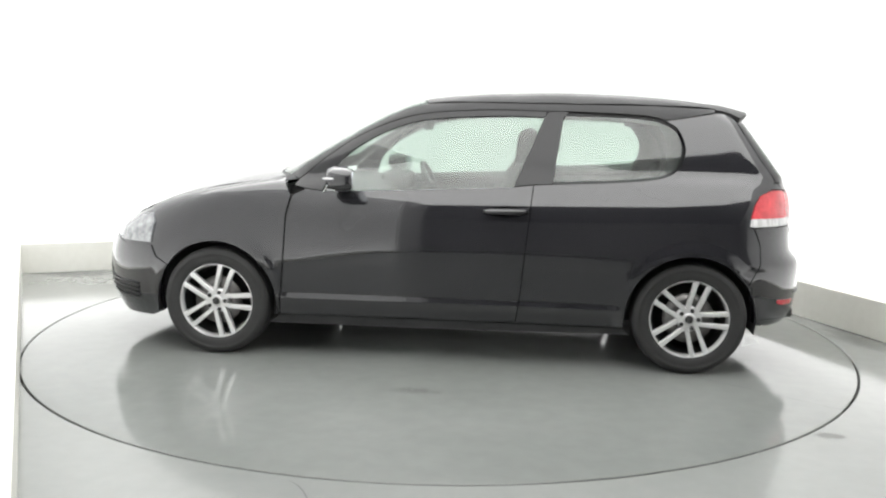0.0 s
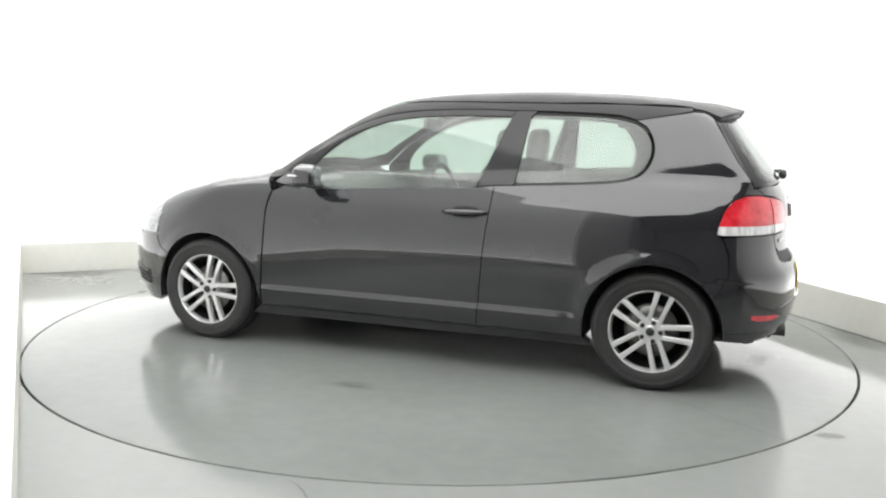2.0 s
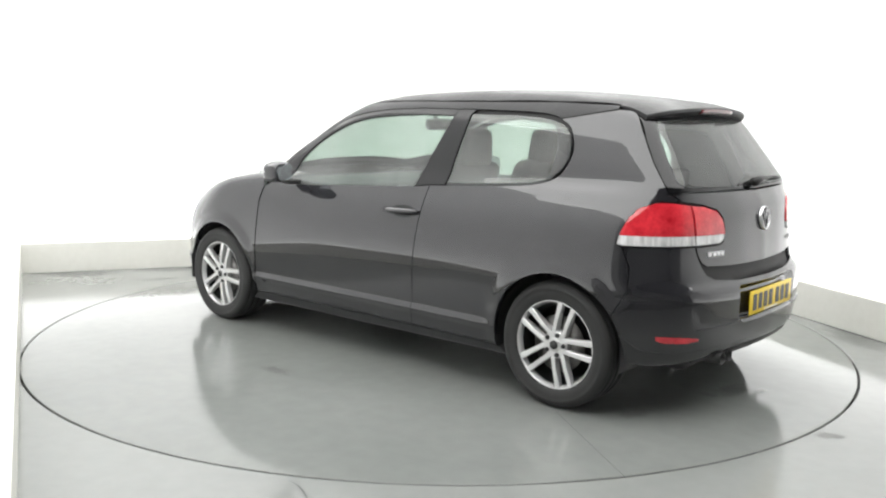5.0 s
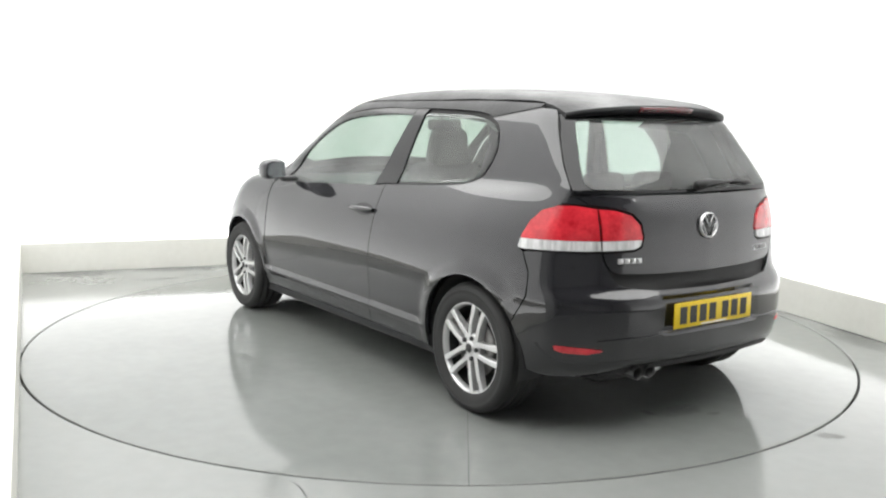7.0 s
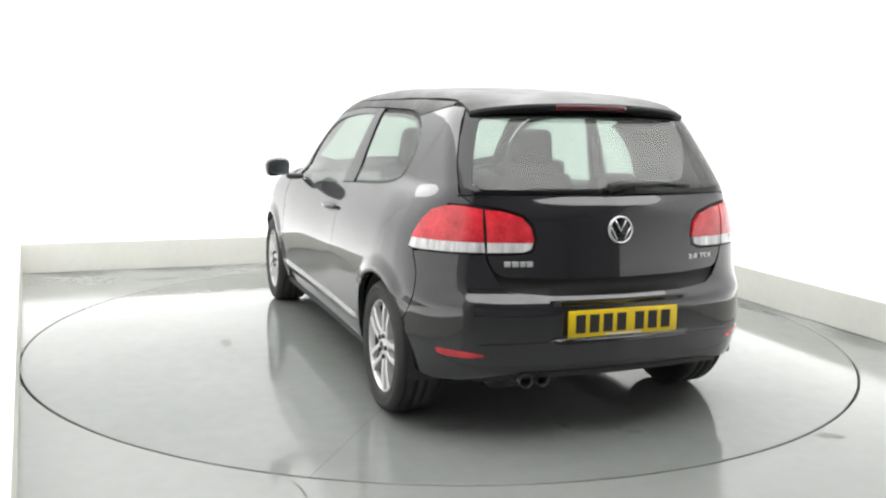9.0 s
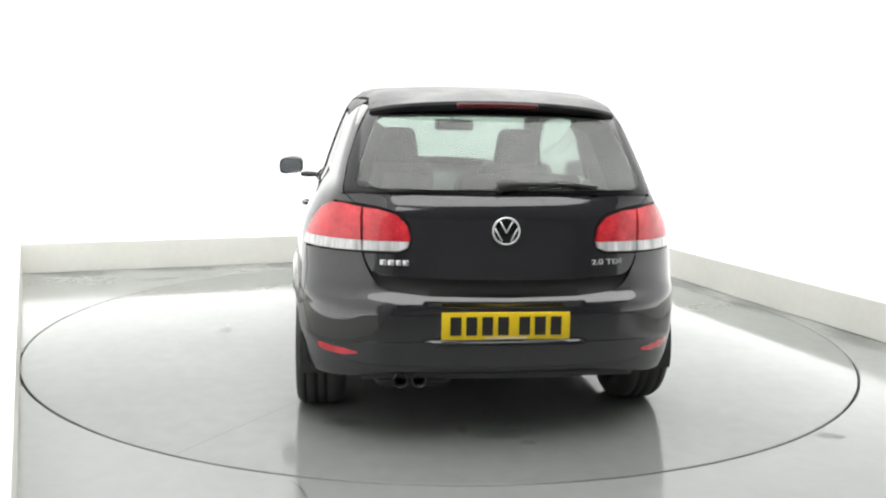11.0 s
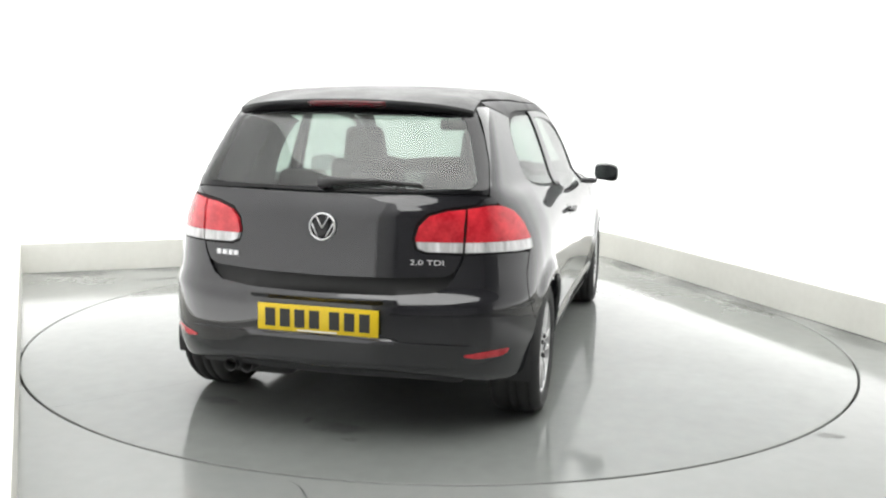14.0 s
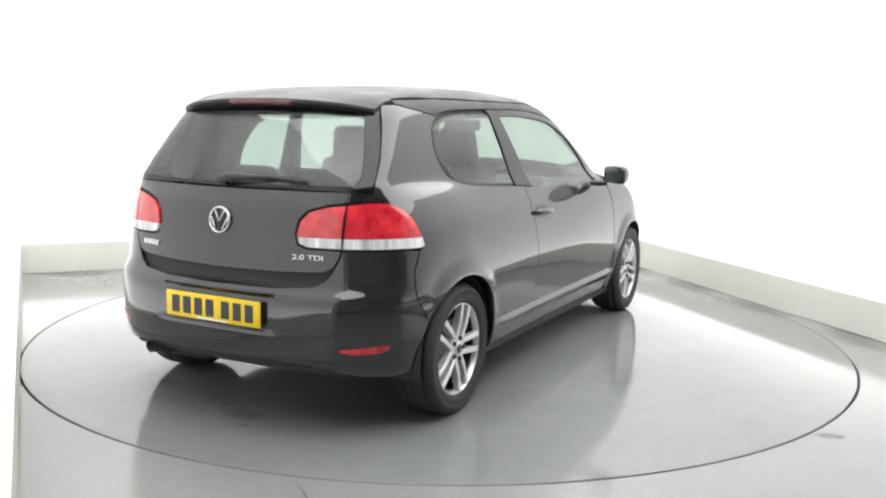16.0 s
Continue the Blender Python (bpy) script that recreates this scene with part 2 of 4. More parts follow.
def build_room():
    far_right = ROOM_CORNER + RIGHT_DIR * 8.5
    near_left = LEFT_CORNER + LEFT_DIR * 5.85
    back_out = Vector((-(ROOM_CORNER - LEFT_CORNER).y, (ROOM_CORNER - LEFT_CORNER).x)).normalized()
    right_out = Vector((0.946, 0.323))
    left_out = Vector((-0.897, -0.443))
    # unseen walls added behind the camera; their bends soften reflections in the car
    lobby = [near_left, Vector((-0.92, -4.6)), Vector((-1.30, -5.9)), Vector((-2.0, -7.3)), Vector((-2.0, -9.0)), Vector((6.0, -9.0)), far_right]
    along = (ROOM_CORNER - LEFT_CORNER).normalized()
    walls = [("wall_back", LEFT_CORNER, ROOM_CORNER, back_out), ("wall_right", ROOM_CORNER, far_right, right_out),
             ("wall_left", near_left, LEFT_CORNER, left_out)]
    bend = CORNER_ROUND / math.tan(math.acos(max(-1, min(1, (-along).dot(RIGHT_DIR)))) / 2)
    for name, a, b, out in walls:
        a2, b2 = (a - along * 0.3, b - along * bend) if name == "wall_back" else (a + RIGHT_DIR * bend, b) if name == "wall_right" else (a, b)
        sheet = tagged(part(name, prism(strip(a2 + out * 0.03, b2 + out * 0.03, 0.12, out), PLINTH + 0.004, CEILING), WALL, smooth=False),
                       "white studio wall above a low plinth, given a glow of its own", "wall", kind="structure")
        base = part("baseboard", prism(strip(a2, b2, 0.15, out), 0.0, PLINTH), PLINTH_PAINT, smooth=False)
        tagged(base, "off-white painted plinth at the foot of the wall", "baseboard", kind="structure")
    # the rounded corner between the back and the right wall
    hub = ROOM_CORNER - along * bend - back_out * CORNER_ROUND
    a0, a1 = math.atan2(back_out.y, back_out.x), math.atan2(right_out.y, right_out.x)

    def bow(r0, r1):
        turn = [a0 + (a1 - a0) * k / 24 for k in range(25)]
        return [(hub.x + r0 * math.cos(t), hub.y + r0 * math.sin(t)) for t in turn] + [(hub.x + r1 * math.cos(t), hub.y + r1 * math.sin(t)) for t in turn[::-1]]
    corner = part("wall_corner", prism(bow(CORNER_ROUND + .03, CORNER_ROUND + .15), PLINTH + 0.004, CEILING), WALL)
    tagged(sharp(corner), "white studio wall rounded in the corner, given a glow of its own", "wall", kind="structure")
    foot = part("baseboard", prism(bow(CORNER_ROUND, CORNER_ROUND + .15), 0.0, PLINTH), PLINTH_PAINT)
    tagged(sharp(foot), "off-white painted plinth rounded in the corner", "baseboard", kind="structure")
    for i, (a, b) in enumerate(zip(lobby, lobby[1:])):
        d = (b - a).normalized()
        out = Vector((d.y, -d.x))
        if out.dot((a + b) / 2 - Vector((0, -6))) < 0:
            out = -out
        tagged(part("unseen_wall_%d" % (i + 1), prism(strip(a, b, 0.12, out), 0.0, CEILING), LOBBY, smooth=False),
               "plain pale grey wall added unseen behind the camera", "wall", kind="structure")
    bm = bmesh.new()
    bm.faces.new([bm.verts.new(p) for p in ((-5, -9.2, CEILING), (-5, 5, CEILING), (6.2, 5, CEILING), (6.2, -9.2, CEILING))])
    bmesh.ops.solidify(bm, geom=bm.faces[:], thickness=-0.1)
    tagged(part("ceiling", bm, CEILING_PAINT, smooth=False), "white studio ceiling", "ceiling", kind="structure")
    # the floor, open where the turntable lies
    bm = bmesh.new()
    seg = 192
    rings = [[bm.verts.new((r * math.cos(2 * math.pi * i / seg), r * math.sin(2 * math.pi * i / seg), z)) for i in range(seg)]
             for r, z in ((2.451, -0.05), (2.451, -0.003), (2.454, 0.0), (5, 0.0), (11, 0.0))]
    for a, b in zip(rings, rings[1:]):
        for i in range(seg):
            bm.faces.new((a[i], b[i], b[(i + 1) % seg], a[(i + 1) % seg]))
    bmesh.ops.recalc_face_normals(bm, faces=bm.faces[:])
    tagged(part("floor", bm, FLOOR, smooth=False), "glossy light grey-green painted studio floor", "floor", kind="structure")
    bm = bmesh.new()
    bmesh.ops.create_circle(bm, cap_ends=True, segments=96, radius=2.45)
    bmesh.ops.translate(bm, verts=bm.verts[:], vec=(0, 0, -0.05))
    tagged(part("turntable_pit", bm, GROOVE, smooth=False), "dark pit below the turntable's rim", "pit", kind="structure")


def build_floor_crack():
    bm = bmesh.new()
    pts = [(-.545, -2.432), (-.506, -2.470), (-.478, -2.52), (-.452, -2.585), (-.40, -2.70), (-.37, -2.80)]
    rows = [[bm.verts.new((x - w, y, .0012)), bm.verts.new((x + w, y, .0012))] for (x, y), w in zip(pts, (.002, .0035, .003, .0035, .003, .001))]
    for p, q in zip(rows, rows[1:]):
        bm.faces.new((p[0], p[1], q[1], q[0]))
    tagged(part("floor_crack", bm, SCUFF, smooth=False), "fine grey crack in the painted floor", "crack", kind="structure")


def blotch(centre, along, across, turn, seed, z=.0012):
    """A thin flat patch with a wavy outline."""
    rnd = random.Random(seed)
    bm = bmesh.new()
    ph = [rnd.uniform(0, 6.28) for _ in range(3)]
    c, s = math.cos(radians(turn)), math.sin(radians(turn))
    ring = []
    for i in range(36):
        a = 2 * math.pi * i / 36
        r = 1 + .10 * math.sin(2 * a + ph[0]) + .08 * math.sin(3 * a + ph[1]) + .05 * math.sin(7 * a + ph[2])
        x, y = along * r * math.cos(a), across * r * math.sin(a)
        ring.append(bm.verts.new((centre[0] + x * c - y * s, centre[1] + x * s + y * c, z)))
    bm.faces.new(ring)
    return bm


def build_floor_wear():
    """Dirt along the foot of the plinth, and dull scuffs on the fixed floor."""
    rnd = random.Random(5)
    for a, way, length, out in ((ROOM_CORNER + RIGHT_DIR * .7, RIGHT_DIR, 4.5, Vector((-.946, -.323))), (LEFT_CORNER, (ROOM_CORNER - LEFT_CORNER).normalized(), 4.4, Vector((.365, -.931)))):
        bm = bmesh.new()
        rows, w = [], .010
        for k in range(131):
            w = min(.015, max(.002, w + rnd.uniform(-.004, .004)))
            p = a + way * (length * k / 130)
            rows.append((bm.verts.new((*(p + out * .0005), .0014)), bm.verts.new((*(p + out * w), .0014))))
        for p, q in zip(rows, rows[1:]):
            bm.faces.new((p[0], p[1], q[1], q[0]))
        tagged(part("dirt_line", bm, SCUFF, smooth=False), "dark dirt in the joint of floor and plinth", "dirt", kind="structure")
        for k in range(5):
            p = a + way * (length * (k + .5 + rnd.uniform(-.2, .2)) / 5) + out * .10
            tagged(part("floor_grime", blotch(p, .55, .13, math.degrees(math.atan2(way.y, way.x)), 20 + k, .001), GRIME, smooth=False), "dull grey grime along the plinth", "grime", kind="structure")
    for k, (x, y, r, q, turn) in enumerate(FLOOR_SCUFFS):
        tagged(part("floor_scuff", blotch((x, y), r, q, turn, 40 + k, .001), GRIME, smooth=False), "dull grey scuff on the painted floor", "scuff", kind="structure")


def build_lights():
    """Unseen top light added as square ceiling softboxes, edge to edge over the turntable."""
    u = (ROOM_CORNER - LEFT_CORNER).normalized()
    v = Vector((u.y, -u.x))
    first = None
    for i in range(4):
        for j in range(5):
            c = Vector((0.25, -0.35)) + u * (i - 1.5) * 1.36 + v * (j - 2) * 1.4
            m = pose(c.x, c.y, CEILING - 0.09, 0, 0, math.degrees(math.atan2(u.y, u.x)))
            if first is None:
                first = new("added_ceiling_light")
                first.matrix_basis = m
                tagged(first, "square white softbox added under the unseen ceiling", "ceiling light", "studio softboxes")
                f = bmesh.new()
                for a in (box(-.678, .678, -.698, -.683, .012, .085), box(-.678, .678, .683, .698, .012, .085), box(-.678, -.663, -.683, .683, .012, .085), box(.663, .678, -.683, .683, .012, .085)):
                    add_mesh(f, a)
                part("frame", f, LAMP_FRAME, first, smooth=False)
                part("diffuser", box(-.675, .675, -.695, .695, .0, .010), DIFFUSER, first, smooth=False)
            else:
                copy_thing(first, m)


def build_turntable():
    table = new("turntable")
    tagged(table, "round glossy grey-green turntable flush with the floor", "turntable")
    seg = 192
    a, b = Vector((-2.04, 1.275)), Vector((-1.45, 0.846))
    along = (b - a).normalized()
    off = Vector((-along.y, along.x))
    for side in (1, -1):
        bm = bmesh.new()
        rings = [[bm.verts.new((r * math.cos(2 * math.pi * i / seg), r * math.sin(2 * math.pi * i / seg), z)) for i in range(seg)] for r, z in ((2.437, 0.0), (2.440, -0.003), (2.440, -0.045))]
        bm.faces.new(rings[0])
        for p, q in zip(rings, rings[1:]):
            for i in range(seg):
                bm.faces.new((p[i], q[i], q[(i + 1) % seg], p[(i + 1) % seg]))
        bmesh.ops.recalc_face_normals(bm, faces=bm.faces[:])
        cut = a + off * side * 0.0012
        bmesh.ops.bisect_plane(bm, geom=bm.verts[:] + bm.edges[:] + bm.faces[:], plane_co=(cut.x, cut.y, 0), plane_no=(off.x * side, off.y * side, 0), clear_inner=True)
        part("deck_plate", bm, DISC, table, "glossy grey-green deck plate", smooth=False)
    for k, (x, y, r, q, turn) in enumerate(WET_PATCHES):
        part("wet_patch", blotch((x, y), r, q, turn, 60 + k), WATER, table, "dark film of water on the deck", smooth=False)
    return table


# ---- the body's surface ----
def curve(points):
    """A smooth curve through points (a, b) as a dense table."""
    p = sorted(points)
    x, y = np.array([q[0] for q in p], float), np.array([q[1] for q in p], float)
    h, d = np.diff(x), np.diff(y) / np.diff(x)
    m = np.zeros(len(x))
    for i in range(1, len(x) - 1):
        if d[i - 1] * d[i] > 0:
            w1, w2 = 2 * h[i] + h[i - 1], h[i] + 2 * h[i - 1]
            m[i] = (w1 + w2) / (w1 / d[i - 1] + w2 / d[i])
    m[0], m[-1] = d[0], d[-1]
    xs = np.linspace(x[0], x[-1], 1500)
    k = np.clip(np.searchsorted(x, xs) - 1, 0, len(h) - 1)
    t = (xs - x[k]) / h[k]
    ys = (y[k] * (1 + 2 * t) * (1 - t) ** 2 + m[k] * h[k] * t * (1 - t) ** 2 + y[k + 1] * t * t * (3 - 2 * t) + m[k + 1] * h[k] * t * t * (t - 1))
    return lambda v: np.interp(v, xs, ys)


def smax(a, b, k):
    h = np.maximum(k - np.abs(a - b), 0) / k
    return np.maximum(a, b) + h * h * k / 4


def smin(a, b, k):
    return -smax(-a, -b, k)


SIDE = curve([(.05, .77), (.17, .797), (.25, .818), (.308, .830), (.362, .837), (.45, .848), (.55, .860), (.60, .8625), (.64, .8608), (.70, .8555), (.76, .8475), (.82, .8365), (.87, .823), (.93, .798), (1.0, .760), (1.1, .70)])
CREASE = curve([(-.8, .60), (.2, .60), (.45, .615), (.9, .63), (1.6, .625), (1.9, .595), (2.25, .545), (2.6, .56), (3.4, .56)])
TAPER = curve([(-.9, .34), (-.6, .145), (-.4, .062), (-.28, .032), (-.15, .010), (.1, -.004), (1.0, 0), (1.7, -.010), (2.2, -.020), (2.6, -.024), (2.9, .008), (3.1, .058), (3.3, .138), (3.6, .31)])
REAR = curve([(.05, -.45), (.18, -.53), (.25, -.625), (.34, -.672), (.40, -.682), (.46, -.688), (.55, -.689), (.582, -.684), (.604, -.672), (.625, -.654), (.645, -.641), (.66, -.636), (.70, -.629), (.78, -.622), (.875, -.614), (.93, -.607), (.98, -.588), (1.04, -.553), (1.2, -.43)])
FRONT = curve([(.05, 3.28), (.16, 3.40), (.25, 3.45), (.34, 3.475), (.46, 3.48), (.56, 3.455), (.66, 3.40), (.74, 3.32), (.9, 3.1)])
HOOD = curve([(-1, 1.03), (2.0, 1.035), (2.2, 1.032), (2.47, 1.002), (2.81, .926), (3.08, .824), (3.28, .718), (3.42, .62), (3.6, .45)])
ROOF = curve([(2.7, 0.800), (2.45, 0.945), (2.264, 1.057), (1.962, 1.242), (1.634, 1.402), (1.5, 1.444), (1.31, 1.467), (1.0, 1.486), (.68, 1.493), (.37, 1.486), (.07, 1.466), (-.2, 1.431), (-.4, 1.396), (-.7, 1.304)])
GREEN = curve([(.8, .770), (.93, .768), (1.0, .756), (1.1, .728), (1.2, .694), (1.3, .656), (1.4, .610), (1.6, .50)])
NARROW = curve([(-.7, .13), (-.35, .068), (0, .034), (.4, .008), (.9, -.002), (1.5, 0), (2.0, .014), (2.5, .05)])
HATCH = curve([(.8, -.50), (.95, -.535), (1.0, -.545), (1.04, -.550), (1.08, -.523), (1.2, -.432), (1.36, -.308), (1.5, -.19)])
BOW = curve([(0, 0), (.2, .010), (.373, .032), (.565, .078), (.7, .125), (.85, .20), (1.1, .35)])
FBOW = curve([(0, 0), (.2, .012), (.4, .060), (.6, .160), (.75, .29), (.9, .46), (1.1, .7)])
WHEEL_R, ARCH = 0.300, 0.338


def hull(p):
    x, y, z = p[:, 0], np.abs(p[:, 1]), p[:, 2]
    side = SIDE(z + (.607 - CREASE(x)) * np.clip(1 - np.abs(z - .58) / .24, 0, 1)) - TAPER(x)
    for c in (0.0, 2.578):
        r = np.hypot(x - c, z - WHEEL_R)
        side = side + .015 * np.clip((.425 - r) / .075, 0, 1) ** 2 * (3 - 2 * np.clip((.425 - r) / .075, 0, 1)) * np.clip((z - .12) / .2, 0, 1) * np.clip((x + .34) / .14, 0, 1)
    ridge = .016 * np.clip(1 - np.abs(z - .330) / .030, 0, 1) * np.clip((x - .34) / .12, 0, 1) * np.clip((2.26 - x) / .12, 0, 1)
    side = side + ridge + .020 * np.clip((-.08 - x) / .22, 0, 1) * np.clip((.56 - z) / .14, 0, 1) * np.clip((z - .20) / .08, 0, 1)
    dent = .024 * np.clip((.325 - y) / .022, 0, 1) * np.clip((.606 - z) / .02, 0, 1) * np.clip((z - .436) / .014, 0, 1)
    low = smax(y - side, REAR(z) + BOW(y) + dent - x, .20)
    low = smax(low, x - FRONT(z) + FBOW(y), .22)
    low = smax(low, z - HOOD(x) + .10 * y * y * np.clip((x - 1.6) / .5, 0, 1), .05)
    up = smax(y - GREEN(z) + NARROW(x), HATCH(z) + .75 * BOW(y) - x, .13)
    crown = .075 + .105 * np.clip((x - 1.3) / .6, 0, 1)
    up = smax(up, (z - ROOF(x) + crown * y * y) * .9, .085)
    up = smax(up, .86 - z, .02)
    return smin(low, up, .045)


def cast(start, way, length):
    """Meets rays with the hull. Gives places and normals."""
    n = 120
    lo, found = np.zeros(len(start)), np.zeros(len(start), bool)
    hi = np.full(len(start), float(length))
    for i in range(1, n + 1):
        t = length * i / n
        inside = hull(start + way * t) < 0
        fresh = inside & ~found
        hi[fresh], lo[fresh] = t, t - length / n
        found |= inside
    for _ in range(22):
        mid = (lo + hi) / 2
        inside = hull(start + way * mid[:, None]) < 0
        hi, lo = np.where(inside, mid, hi), np.where(inside, lo, mid)
    p = start + way * hi[:, None]
    return p, slope(p)


def slope(p, e=.004):
    g = np.stack([hull(p + np.eye(3)[i] * e) - hull(p - np.eye(3)[i] * e) for i in range(3)], 1)
    return g / np.maximum(np.linalg.norm(g, axis=1, keepdims=True), 1e-9)


AXIS, AXIS_F = 0.25, 2.55


def rear_turn(x, y):
    """The angle about an upright axis in the boot, as metres of arc."""
    return 0.85 * math.atan2(y, AXIS - x)


def front_turn(x, y):
    return 0.85 * math.atan2(y, x - AXIS_F)


def by_rear(y, z):
    """The turn of the point of the tail at this width and height."""
    p = project(np.array([[y, z]]), "rear")[0][0]
    return (rear_turn(p[0], p[1]), z)


def by_side(x, z):
    """The turn of the point of the flank at this length and height."""
    p = project(np.array([[x, z]]), "side")[0][0]
    return (rear_turn(p[0], p[1]), z)


def nose_side(x, z):
    p = project(np.array([[x, z]]), "side")[0][0]
    return (front_turn(p[0], p[1]), z)


def nose_front(y, z):
    p = project(np.array([[y, z]]), "front")[0][0]
    return (front_turn(p[0], p[1]), z)


def project(uv, kind):
    u, v = uv[:, 0], uv[:, 1]
    o, e = np.zeros_like(u), np.ones_like(u)
    if kind == "side":
        s, w, n = np.stack([u, o + 1.1, v], 1), np.stack([o, -e, o], 1), 1.1
    elif kind == "rear":
        s, w, n = np.stack([o - 1.2, u, v], 1), np.stack([e, o, o], 1), 1.4
    elif kind == "front":
        s, w, n = np.stack([o + 3.9, u, v], 1), np.stack([-e, o, o], 1), 1.5
    elif kind == "top":
        s, w, n = np.stack([u, v, o + 1.7], 1), np.stack([o, o, -e], 1), 1.3
    elif kind == "turn":
        a = u / .85
        s, w, n = np.stack([AXIS - 1.6 * np.cos(a), 1.6 * np.sin(a), v], 1), np.stack([np.cos(a), -np.sin(a), o], 1), 1.5
    else:
        a = u / .85
        s, w, n = np.stack([AXIS_F + 1.6 * np.cos(a), 1.6 * np.sin(a), v], 1), np.stack([-np.cos(a), -np.sin(a), o], 1), 1.5
    return cast(s, w, n)


def rounded(poly, times=2, corner=0.35):
    """Cuts the corners of an outline, and so rounds it."""
    p = [Vector(q) for q in poly]
    for _ in range(times):
        out = []
        for i, a in enumerate(p):
            b = p[(i + 1) % len(p)]
            k = min(corner, .04 / max((b - a).length, 1e-6)) if corner < 0.3 else corner * .72
            out += [a.lerp(b, k), a.lerp(b, 1 - k)]
        p = out
    return p


def area(p):
    return sum(a.x * b.y - b.x * a.y for a, b in zip(p, p[1:] + p[:1])) / 2


def inset(p, d):
    if area(p) < 0:
        p = p[::-1]
    out = []
    for i, q in enumerate(p):
        a, b = (q - p[i - 1]), (p[(i + 1) % len(p)] - q)
        if a.length < 1e-7 or b.length < 1e-7:
            out.append(q)
            continue
        a.normalize(), b.normalize()
        na, nb = Vector((-a.y, a.x)), Vector((-b.y, b.x))
        m = na + nb
        out.append(q + m * (d / max(.35, m.dot(na))))
    return out


def dense(p, step):
    out = []
    for a, b in zip(p, p[1:] + p[:1]):
        n = max(1, int((b - a).length / step))
        out += [a.lerp(b, i / n) for i in range(n)]
    return out


def panel_mesh(poly, kind, step=.035, depth=.014, gap=.0025, lift=0.0, offset=None, rise=None):
    """A sheet over the hull within a flat outline, with turned-in edges. Gives points, faces and normals."""
    p = [Vector(q) for q in poly]
    p = dense(inset(p, gap), min(step * .6, rise or 9))
    bm = bmesh.new()
    bm.faces.new([bm.verts.new((q.x, q.y, 0)) for q in p])
    for ax in (0, 1):
        lo, hi = min(q[ax] for q in p), max(q[ax] for q in p)
        n = max(1, int((hi - lo) / (rise if ax and rise else step)))
        no = (1, 0, 0) if ax == 0 else (0, 1, 0)
        for i in range(1, n):
            co = [0, 0, 0]
            co[ax] = lo + (hi - lo) * i / n + 1.3e-5
            bmesh.ops.bisect_plane(bm, geom=bm.verts[:] + bm.edges[:] + bm.faces[:], plane_co=co, plane_no=no, dist=1e-6)
    bm.verts.index_update()
    uv = np.array([v.co[:2] for v in bm.verts])
    at, nor = project(uv, kind)
    if offset is not None:
        lift = offset(at)[:, None]
    at = at + nor * lift
    faces = [[v.index for v in f.verts] for f in bm.faces]
    if faces:
        f = max(faces, key=len)
        a = np.array([at[i] for i in f])
        c = sum(np.cross(a[i] - a[0], a[(i + 1) % len(a)] - a[0]) for i in range(1, len(a)))
        if c @ nor[f[0]] < 0:
            faces = [g[::-1] for g in faces]
    rim = {}
    use = {}
    for g in faces:
        for a, b in zip(g, g[1:] + g[:1]):
            use[(a, b)] = use.get((a, b), 0) + 1
    pts, nrm = list(at), list(nor)
    for (a, b) in [k for k in use if (k[1], k[0]) not in use]:
        e = at[b] - at[a]
        out = np.cross(e, nor[a])
        out = out / max(np.linalg.norm(out), 1e-9)
        i = len(pts)
        pts += [at[a], at[b], at[b] - nor[b] * depth, at[a] - nor[a] * depth]
        nrm += [out * .8 + nor[a] * .2, out * .8 + nor[b] * .2, out, out]
        faces.append([i + 1, i, i + 3, i + 2])
    bm.free()
    return np.array(pts), faces, np.array(nrm)


def panel(name, poly, kind, mat, parent, both=False, label="", **kw):
    pts, faces, nrm = panel_mesh(poly, kind, **kw)
    made = []
    for s in ((1, -1) if both else (1,)):
        q, n = pts * (1, s, 1), nrm * (1, s, 1)
        me = bpy.data.meshes.new(name)
        me.from_pydata(q.tolist(), [], faces if s == 1 else [f[::-1] for f in faces])
        me.polygons.foreach_set("use_smooth", [True] * len(me.polygons))
        me.normals_split_custom_set_from_vertices(n.tolist())
        made.append(mesh_part(name, me, mat, parent, label, False, CAR_OFF if parent.name.startswith("hatchback") else (0, 0, 0)))
    return made


CAR_OFF = (CARX, CARY, 0)


def arc(cx, cz, r, a0, a1, n=24):
    return [(cx + r * math.cos(radians(a0 + (a1 - a0) * i / n)), cz + r * math.sin(radians(a0 + (a1 - a0) * i / n))) for i in range(n + 1)]


def flowing(points, n=6):
    """A smooth run through plan points."""
    p = [Vector(q) for q in points]
    p = [p[0] * 2 - p[1]] + p + [p[-1] * 2 - p[-2]]
    out = []
    for a, b, c, d in zip(p, p[1:], p[2:], p[3:]):
        for i in range(n):
            t = i / n
            out.append(tuple(.5 * (2 * b + (c - a) * t + (2 * a - 5 * b + 4 * c - d) * t * t + (3 * b - a - 3 * c + d) * t ** 3)))
    return out + [tuple(p[-2])]


